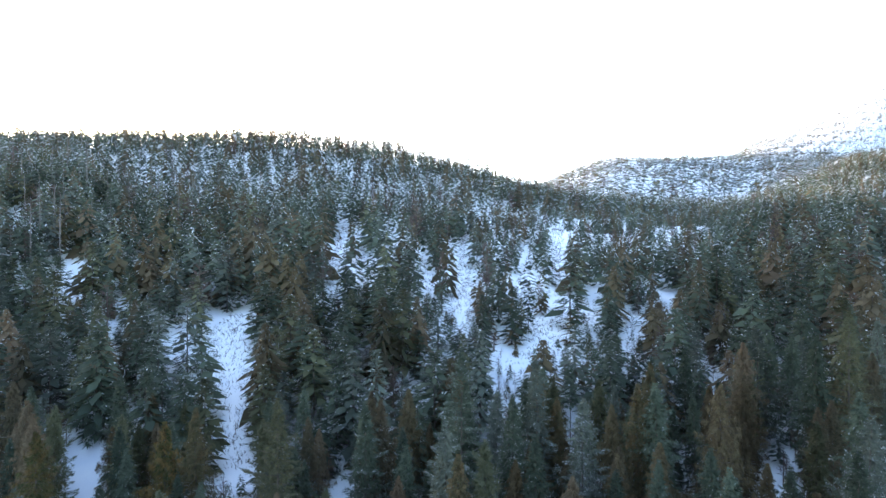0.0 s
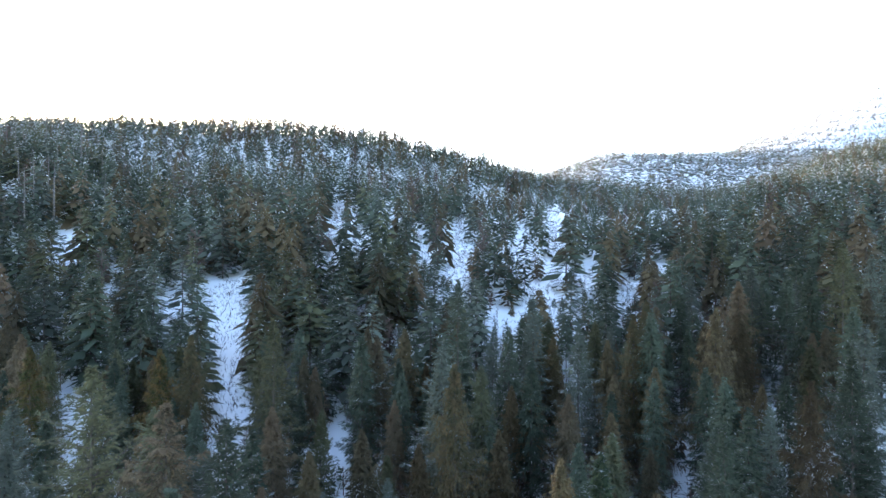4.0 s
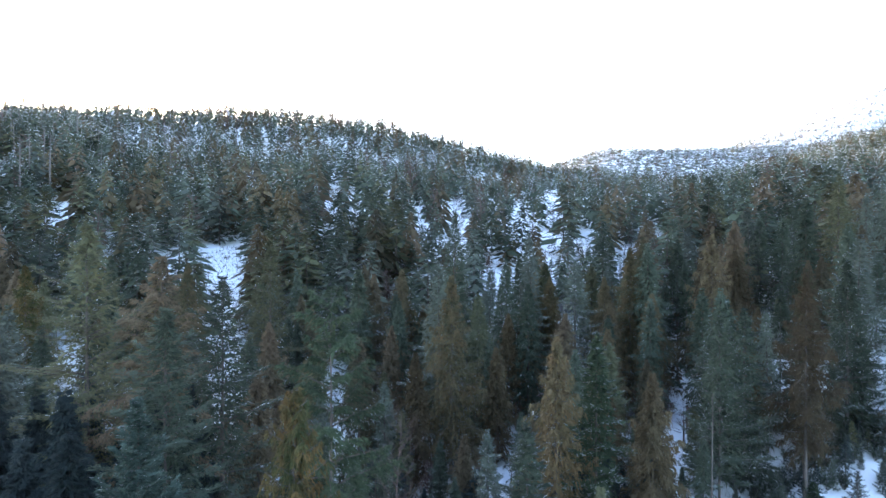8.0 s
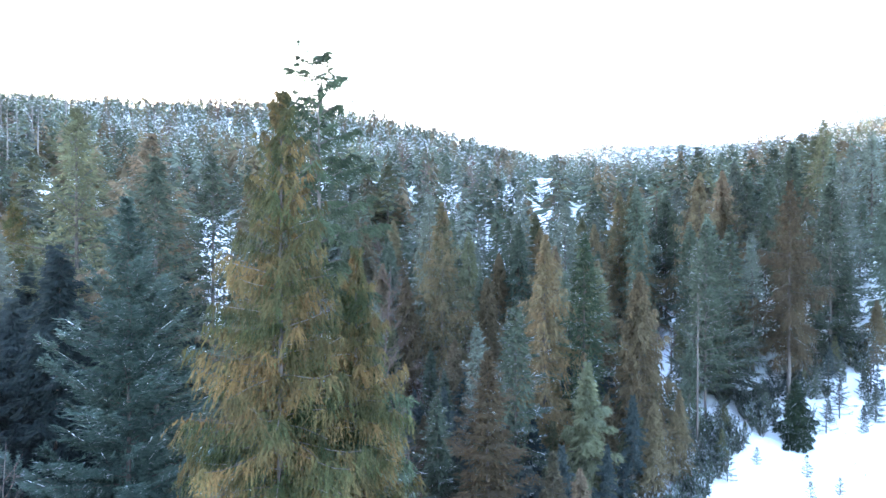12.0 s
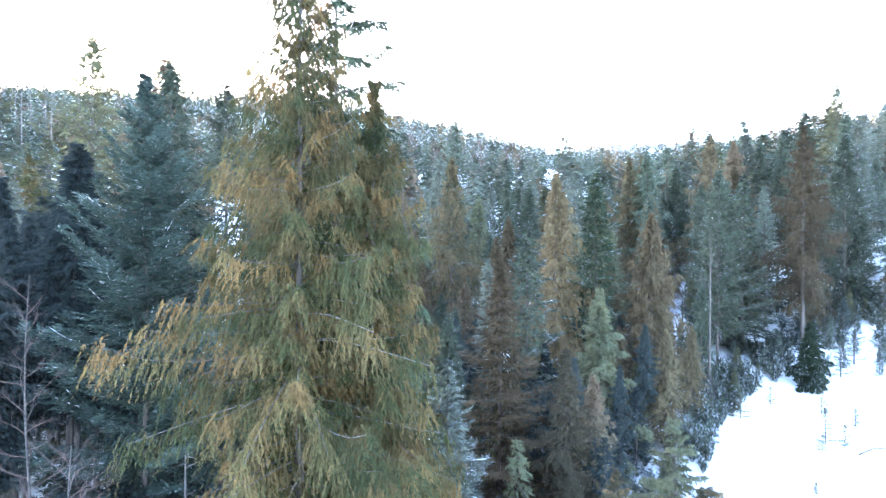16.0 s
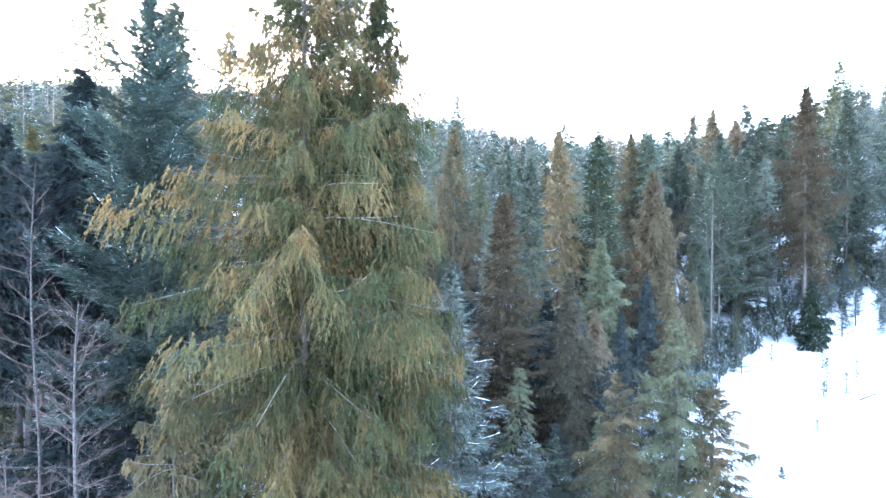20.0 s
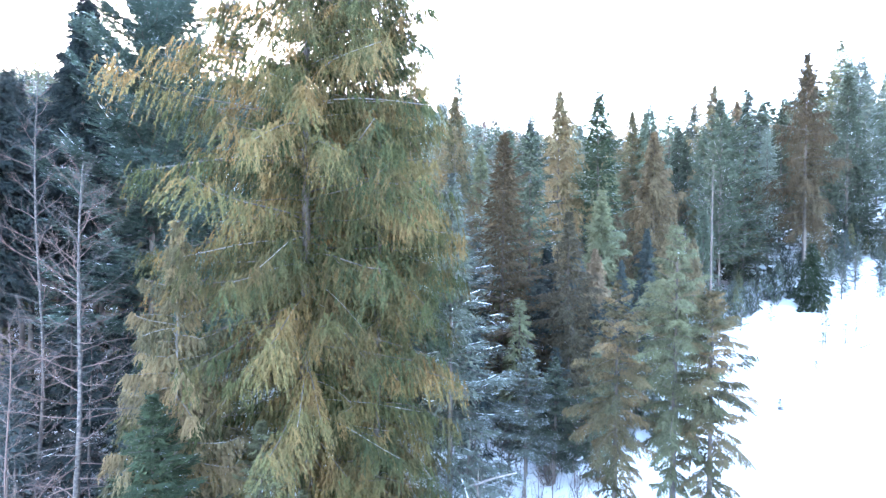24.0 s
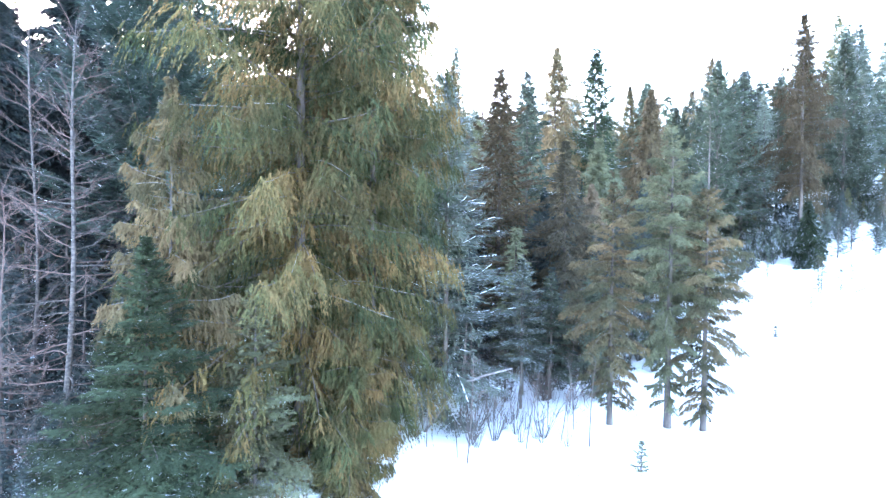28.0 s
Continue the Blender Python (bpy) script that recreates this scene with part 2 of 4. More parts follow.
ground = new("ground", mesh_from("ground", gv, np.stack([gi, gi + 1, gi + nx + 1, gi + nx], 1), [M_SNOW], flat=False))
tagged(ground, "snow-covered valley floor and forested hillsides", "ground", kind="structure")


# ---- how trees are made ----
def unit(v):
    return v / np.maximum(np.linalg.norm(v, axis=-1, keepdims=True), 1e-9)


def kites(p, d, side, length, width):
    """Pointed leaf blades: base p, along d, as wide as width along side."""
    n = len(p)
    length, width = np.broadcast_to(length, n)[:, None], np.broadcast_to(width, n)[:, None]
    m = p + d * length * 0.45
    v = np.stack([p, m + side * width * 0.5, p + d * length, m - side * width * 0.5], 1).reshape(-1, 3)
    k = np.arange(n)[:, None] * 4
    return v, np.concatenate([k + [0, 1, 2], k + [0, 2, 3]], 1).reshape(-1, 3)


def slivers(p, d, side, length, width):
    """Slender pointed sprays, one triangle each."""
    n = len(p)
    length, width = np.broadcast_to(length, n)[:, None], np.broadcast_to(width, n)[:, None]
    v = np.stack([p + side * width * 0.5, p + d * length, p - side * width * 0.5], 1).reshape(-1, 3)
    return v, np.arange(n * 3).reshape(-1, 3)


def lumps(p, d, side, length, width, high):
    """Low tents of snow lying on a branch."""
    n = len(p)
    length, width, high = (np.broadcast_to(a, n)[:, None] for a in (length, width, high))
    m = p + d * length * 0.5
    up = np.array([0, 0, 1.0])
    v = np.stack([p, m + side * width * 0.5, p + d * length, m - side * width * 0.5, m + up * high], 1).reshape(-1, 3)
    k = np.arange(n)[:, None] * 5
    return v, np.concatenate([k + [0, 1, 4], k + [1, 2, 4], k + [2, 3, 4], k + [3, 0, 4]], 1).reshape(-1, 3)


def tube(pts, radii, sides=6):
    pts, radii = np.asarray(pts, float), np.asarray(radii, float)
    t = unit(np.gradient(pts, axis=0))
    ref = np.where(np.abs(t[:, 2:3]) > 0.8, np.array([[1.0, 0, 0]]), np.array([[0, 0, 1.0]]))
    a = unit(np.cross(t, ref))
    b = np.cross(t, a)
    ang = np.linspace(0, 2 * math.pi, sides, endpoint=False)
    v = pts[:, None] + radii[:, None, None] * (a[:, None] * np.cos(ang)[None, :, None] + b[:, None] * np.sin(ang)[None, :, None])
    f = []
    for i in range(len(pts) - 1):
        for j in range(sides):
            k = (j + 1) % sides
            p, q, r, s = i * sides + j, i * sides + k, (i + 1) * sides + k, (i + 1) * sides + j
            f += [(p, q, r), (p, r, s)]
    return v.reshape(-1, 3), np.array(f)


# species: crown base, rise, droop and lift of boughs, slope of the top's cone, hang of twigs, spread of twigs, flatness of sprays
SPECIES = {
    "fir": dict(cb=0.04, rise=0.24, droop=0.34, lift=0.16, slope=0.5, hang=0.08, fan=0.9, flat=0.28),
    "spruce": dict(cb=0.04, rise=0.52, droop=0.34, lift=0.3, slope=0.5, hang=0.12, fan=0.85, flat=0.3),
    "cedar": dict(cb=0.03, rise=0.22, droop=0.74, lift=0.32, slope=0.42, hang=1.05, fan=0.85, flat=1.6, stray=0.025),
    "hemlock": dict(cb=0.06, rise=0.26, droop=0.62, lift=0.12, slope=0.4, hang=0.42, fan=0.8, flat=0.8),
    "pine": dict(cb=0.22, rise=0.42, droop=0.36, lift=0.3, slope=0.5, hang=0.1, fan=0.8, flat=0.8),
}


class Crown:
    """Branches of one conifer of height h and crown radius r, as arrays."""

    def __init__(self, rng, kind, h, r, branches, cb=None, ragged=0.25, inner=0.2, profile=None, gaps=0.0, slope=None):
        s = self.s = SPECIES[kind]
        self.rng, self.h, self.r, n = rng, h, r, branches
        self.cb = cb = s["cb"] if cb is None else cb
        self.slope, self.profile = slope or s["slope"], profile
        f = 1 - (1 - (np.arange(n) + 0.5) / n) ** 1.25 + rng.normal(0, 0.006, n)
        self.f = np.clip(f, 0, 0.992)
        self.z = h * (cb + (1 - cb) * self.f)
        self.az = np.cumsum(rng.normal(2.4, 0.35, n))
        lean = np.sin(self.az * 2 + self.z * 0.9 + rng.uniform(0, 6)) * np.sin(self.z * 1.7 + self.az)
        self.len = np.maximum(self.width(self.z) * (1 - ragged * rng.random(n) ** 1.6 * 1.6 + ragged * 0.35 + 0.5 * ragged * lean), 0.008 * h)
        self.len *= np.where(rng.random(n) < inner, rng.uniform(0.4, 0.75, n), 1.0)
        self.len *= np.where((np.sin(self.az * 1.5 + 2.1 * np.sin(self.z * 0.8)) * np.sin(self.z * 1.15 + self.az) > 0.45) & (rng.random(n) < gaps), 0.45, 1.0)
        self.rise = s["rise"] * (0.6 + 0.6 * self.f) + 0.55 * self.f ** 4 + rng.normal(0, 0.07, n)
        self.droop = s["droop"] * (1 - 0.55 * self.f) * rng.uniform(0.7, 1.3, n)
        self.lift = s["lift"] * rng.uniform(0.5, 1.4, n)

    def width(self, z):
        """Crown radius at height z."""
        if self.profile:
            return np.interp(z, [a for a, _ in self.profile], [b for _, b in self.profile])
        f = np.clip((z / self.h - self.cb) / (1 - self.cb), 0, 1)
        return self.r * (0.82 * np.tanh(self.slope * (self.h - z) / self.r) + 0.2 * (1 - f)) * np.clip(0.72 + 2.2 * f, 0, 1)

    def at(self, i, t):
        c, s = np.cos(self.az[i]), np.sin(self.az[i])
        ln = self.len[i]
        zz = self.z[i] + ln * (self.rise[i] * t - self.droop[i] * t ** 2 + self.lift[i] * t ** 3)
        out = ln * t * (1 - 0.06 * t)
        return np.stack([c * out, s * out, zz], -1)

    def leaves(self, per, each, size, fat, longest=1.3, frost=0.0):
        """The foliage: sprays along the side twigs of every bough. Gives geometry, each spray's bough and whether it is frosted."""
        rng, s = self.rng, self.s
        w = self.len ** 1.15
        count = np.maximum(np.round(per * len(w) * w / w.sum()), np.where(self.f > 0.8, 14, 6)).astype(int)
        i = np.repeat(np.arange(len(w)), count)
        n = len(i)
        t = np.where(rng.random(n) < 0.18, rng.uniform(0.04, 0.4, n), 0.15 + 0.85 * rng.random(n) ** 0.75)
        sg = np.where(rng.random(n) < 0.5, 1.0, -1.0)[:, None]
        p = self.at(i, t) + rng.normal(0, 1, (n, 3)) * (s.get("stray", 0.02) * self.len[i])[:, None]
        tan = unit(self.at(i, t + 0.03) - self.at(i, t - 0.03))
        side = np.stack([-np.sin(self.az[i]), np.cos(self.az[i]), np.zeros(n)], -1) * sg
        down = np.array([0, 0, -1.0])
        d = unit(tan * (1 - 0.45 * s["fan"]) + side * (s["fan"] * rng.uniform(0.6, 1.1, n))[:, None] + down * (s["hang"] * rng.uniform(0.5, 1.5, n))[:, None] + rng.normal(0, 0.07, (n, 3)))
        ln = np.minimum(self.len[i] * (0.62 - 0.5 * t), longest) * rng.uniform(0.6, 1.2, n) + size * 0.5
        k = np.repeat(np.arange(n), each)
        a = np.tile((np.arange(each) + 0.2) / each, n) + rng.normal(0, 0.06, n * each)
        base = p[k] + d[k] * (ln[k] * np.clip(a, 0, 1))[:, None] + down * (s["hang"] * 0.5 * a ** 2 * ln[k])[:, None]
        m = n * each
        up = np.array([0, 0, 1.0]) + rng.normal(0, s["flat"], (m, 3))
        perp = unit(np.cross(d[k], up)) * np.where(np.arange(m) % 2 == 0, 1.0, -1.0)[:, None]
        q = unit(d[k] * 0.8 + perp * rng.uniform(0.25, 0.85, m)[:, None] + down * s["hang"] * 0.9 * rng.uniform(0.3, 1.5, m)[:, None])
        wide = unit(np.cross(q, np.array([0, 0, 1.0]) + rng.normal(0, s["flat"] * 1.1, (m, 3))))
        ll = size * rng.uniform(0.6, 1.35, m) * (1.15 - 0.45 * np.clip(a, 0, 1)) * np.interp(self.len[i[k]], [0, 2.5 * size, 5 * size], [0.7, 0.9, 1.0])
        geo = slivers(base, q, wide, ll, ll * fat)
        return geo, i[k], (rng.random(m) < frost * 2 * np.clip(a, 0, 1)) & (t[k] > 0.35)

    def heart(self, count, size, fat=0.4, full=0.55, top=0.97):
        """Older foliage close to the trunk, hanging in tatters below and closed towards the tip."""
        rng = self.rng
        f = 1 - (1 - rng.random(count)) ** 0.85
        f = np.clip(np.where(rng.random(count) < 0.25, 0.5 + 0.5 * f, f) * top, 0, 0.985)
        z = self.h * (self.cb + (1 - self.cb) * f)
        a, q = rng.uniform(0, 6.283, count), rng.random(count) ** 0.6
        shut = np.clip((f - 0.5) / 0.3, 0, 1)
        rad = self.width(z) * (full + (0.5 - full) * shut) * q
        p = np.stack([rad * np.cos(a), rad * np.sin(a), z + 0.008 * self.h], -1)
        d = unit(np.stack([np.cos(a), np.sin(a), rng.uniform(-1.6, -0.2, count) * (1 - 0.6 * shut)], -1) + rng.normal(0, 0.35, (count, 3)))
        wide = unit(np.cross(d, rng.normal(0, 1, (count, 3))))
        ll = np.minimum(size * rng.uniform(0.6, 1.4, count), 0.12 * size + 0.9 * self.width(z))
        return slivers(p, d, wide, ll, ll * (fat + 0.15 * shut))

    def shingles(self, count, fat, droop=0.55, full=1.0):
        """Far foliage: overlapping drooping blades from the trunk to the crown's edge."""
        rng = self.rng
        f = 1 - (1 - (np.arange(count) + 0.5) / count) ** 1.3
        z = self.h * (self.cb + (1 - self.cb) * np.clip(f + rng.normal(0, 0.01, count), 0, 0.97))
        rad = self.width(z) * full * rng.uniform(0.65, 1.25, count) + 0.012 * self.h
        a = np.arange(count) * 2.4 + rng.normal(0, 0.35, count)
        away = np.stack([np.cos(a), np.sin(a), 0 * a], -1)
        start = rng.uniform(0.0, 0.35, count)
        p = away * (rad * start)[:, None] + np.stack([0 * a, 0 * a, z + rad * 0.35], -1)
        d = unit(away - np.array([0, 0, 1.0]) * (droop * rng.uniform(0.6, 1.5, count))[:, None])
        ln = rad * (1 - start) / np.maximum(np.hypot(d[:, 0], d[:, 1]), 0.3)
        wide = unit(np.cross(d, [0, 0, 1.0]) + rng.normal(0, 0.35, (count, 3)))
        top = self.h * np.array([0.9, 0.93])
        tip = kites(np.stack([0 * top, 0 * top, top], -1), np.tile([0, 0, 1.0], (2, 1)), np.array([[1.0, 0, 0], [0, 1.0, 0]]), self.h - top, 0.016 * self.h)
        return joined([kites(p, d, wide, ln, ln * fat * rng.uniform(0.7, 1.3, count)), tip])

    def snow(self, share, size):
        rng = self.rng
        i = np.repeat(np.arange(len(self.f)), 7)
        t = rng.uniform(0.55, 0.97, len(i))
        on = (rng.random(len(i)) < share * 1.6 * (0.3 + 1.3 * (np.sin(i * 12.9898) > 0.1))) & (self.f[i] < 0.72)
        i, t = i[on], t[on]
        p, d = self.at(i, t) + [0, 0, 0.06], unit(self.at(i, t + 0.04) - self.at(i, t))
        side = unit(np.cross(d, [0, 0, 1.0]))
        return lumps(p, d, side, size * rng.uniform(0.4, 1.3, len(p)), size * 0.12, size * 0.05)

    def limb(self, i, thick, sides=4):
        t = np.linspace(0, 0.96, 6)
        return tube(self.at(np.full(6, i), t), thick * (1.05 - t) + 0.006, sides)


def trunk_geo(rng, h, r0, sides=9, lean=0.0):
    t = np.linspace(0, 1, 12)
    wob = np.cumsum(rng.normal(0, 0.02, (12, 2)), 0) * h * 0.03
    wob -= wob[0]
    pts = np.stack([wob[:, 0] + lean * h * t ** 2, wob[:, 1], h * t - 0.3], 1)
    rad = r0 * ((1 - t) ** 0.85 + 0.35 * np.exp(-t * 30)) + 0.012
    return tube(pts, rad, sides)


def tree_root(name, x, y, label, group="", cat="tree"):
    ob = new(name)
    ob.location = (x, y, float(ground_z(x, y)) - 0.05)
    ob.empty_display_size = 0.5
    return tagged(ob, label, cat, group)


def hero_tree(seed, kind, x, y, tip, r, mat, label, name="conifer", branches=110, per=14, each=7, size=0.3, fat=0.28, snow=0.0, frost=0.0, split=True, cb=None, ragged=0.25, inner=0.2, thick=None, bark_mat=None, limb_mat=None, longest=1.3, profile=None, gaps=0.0, heart=0, slope=None, thin=None, stout=0.004, group="conifers on the valley floor"):
    rng = np.random.default_rng(seed)
    root = tree_root(name, x, y, label, group)
    h = tip - root.location.z
    c = Crown(rng, kind, h, r, branches, cb, ragged, inner, profile, gaps, slope)
    part("trunk", trunk_geo(rng, h * 0.985, thick or h * 0.0085), bark_mat or M_BARK, root)
    (v, f), owner, white = c.leaves(per, each, size, fat, longest, frost)
    wood = limb_mat or bark_mat or M_BARK
    if thin:
        stay = np.repeat(rng.random(len(f) // each) < np.interp(c.f[owner[::each]], [thin[0] - 0.12, thin[0]], [1.0, thin[1]]), each)
        f, owner, white = f[stay], owner[stay], white[stay]
    if split:
        for i in range(branches):
            bough = part("bough", c.limb(i, stout * c.len[i] + 0.005), wood if i % 5 == 0 else bark_mat or M_BARK, root)
            mine = owner == i
            if mine.any():
                pick = f[mine]
                lo = pick.min()
                me = mesh_from("foliage", v[lo:pick.max() + 1], pick - lo, [mat, M_FROST_HAZE] if frost else [mat], white[mine].astype(int))
                tagged(part("foliage", me, mat, bough), kind="stuff")
    else:
        tv, tf = joined([c.limb(i, 0.012 * c.len[i] + 0.008, 3) for i in range(branches)])
        part("crown", mesh_from("crown", np.concatenate([tv, v]), np.concatenate([tf, f + len(tv)]), [wood, mat, M_FROST_HAZE], np.concatenate([np.zeros(len(tf), int), 1 + white])), None, root)
    if heart:
        tagged(part("inner_foliage", c.heart(heart, (1.0 if size < 0.2 else 1.5) * size, 0.24, 0.62 if kind == "cedar" else 0.5, 0.8 if thin else 0.985), mat, root), kind="stuff")
    top = h * (0.955 - 0.01 * np.arange(5))
    p = np.stack([0 * top, 0 * top, top], -1)
    part("leader", kites(p, unit(np.stack([0.12 * np.cos(top * 40), 0.12 * np.sin(top * 40), 1 + 0 * top], -1)), unit(rng.normal(0, 1, (5, 3)) * [1, 1, 0.1]), 0.045 * h, 0.006 * h), mat, root)
    if snow:
        tagged(part("snow_load", c.snow(snow, 0.035 * r + 0.25), M_CLUMP, root, "thin lines of snow lying on the boughs"), kind="stuff")
    return root


def limbs(rng, p, d, length, r, level, out, spread=0.75, up=0.25):
    """A bare branch and all its twigs, as tubes in out."""
    k = 6 if level < 2 else 4
    pts, q, dd = [p], p, d
    for _ in range(k - 1):
        dd = unit(dd + rng.normal(0, 0.13, 3) + [0, 0, up * 0.25])
        q = q + dd * length / (k - 1)
        pts.append(q)
    pts = np.array(pts)
    out.append(tube(pts, r * np.linspace(1, 0.3, k), 5 if level < 1 else 3))
    if level >= 3:
        return
    for _ in range((0, 8, 5)[level]):
        t = rng.uniform(0.2, 0.98)
        j = t * (k - 1)
        a = pts[int(j)] + (pts[min(int(j) + 1, k - 1)] - pts[int(j)]) * (j - int(j))
        nd = unit(unit(pts[-1] - pts[0]) + rng.normal(0, spread, 3) + [0, 0, up])
        limbs(rng, a, nd, length * rng.uniform(0.3, 0.55) * (1.1 - 0.5 * t), r * 0.45 * (1.1 - 0.6 * t), level + 1, out, spread, up)


def bare_tree(seed, x, y, h, r, label, mat, twig, lean=0.02, branches=40, cb=0.16, thick=0.0068, steep=0.35, up=0.25, name="bare_tree"):
    rng = np.random.default_rng(seed)
    root = tree_root(name, x, y, label, "leafless trees")

    def stem(f):
        return np.array([lean * h * f * f + 0.011 * h * (math.sin(7 * f + seed) - math.sin(seed)), 0.008 * h * (math.sin(5 * f + 2 * seed) - math.sin(2 * seed)), h * f - 0.3])

    part("trunk", tube([stem(f) for f in np.linspace(0, 1, 18)], thick * h * np.linspace(1, 0.1, 18) ** 0.85 * rng.uniform(0.9, 1.12, 18), 9), mat, root)
    for k in range(branches):
        f = cb + (0.97 - cb) * (k + rng.uniform(0, 1)) / branches
        a = k * 2.4 + rng.normal(0, 0.4)
        d = unit(np.array([math.cos(a), math.sin(a), steep + (1.0 - steep) * f * f]))
        out = []
        limbs(rng, stem(f), d, r * (1.15 - 0.75 * f) * rng.uniform(0.7, 1.2), 0.0014 * h * (1.2 - f) + 0.007, 1, out, 0.75, up)
        part("branch", joined(out), mat if k % 3 == 0 else twig, root)
    return root


# ---- the trees that stand out ----
CEDAR_SHAPE = [(0.3, 3.4), (3, 4.6), (6, 5.2), (12, 5.6), (15, 5.2), (16.5, 4.7), (18.5, 3.6), (21, 2.8), (24, 2.0), (26, 1.45), (28.5, 0.75), (30.2, 0.1)]
SECOND_SHAPE = [(0.2, 1.9), (3, 2.5), (8, 3.2), (13, 3.3), (17, 2.8), (20, 1.9), (22.5, 1.0), (24.5, 0.1)]
HEMLOCK_SHAPE = [(0.3, 3.0), (6, 4.2), (14, 4.0), (20, 3.4), (25, 2.6), (28, 1.9), (30, 1.5), (32, 1.0), (32.7, 0.3)]
YOUNG_SHAPE = [(0.4, 0.4), (2.0, 0.8), (3.6, 1.4), (5.0, 2.3), (7.0, 2.0), (9.5, 1.2), (11.6, 0.4), (12.4, 0.05)]
LOW_SHAPE = [(0.4, 0.5), (2.0, 1.0), (4.0, 1.9), (6.5, 1.6), (8.6, 0.8), (9.8, 0.05)]
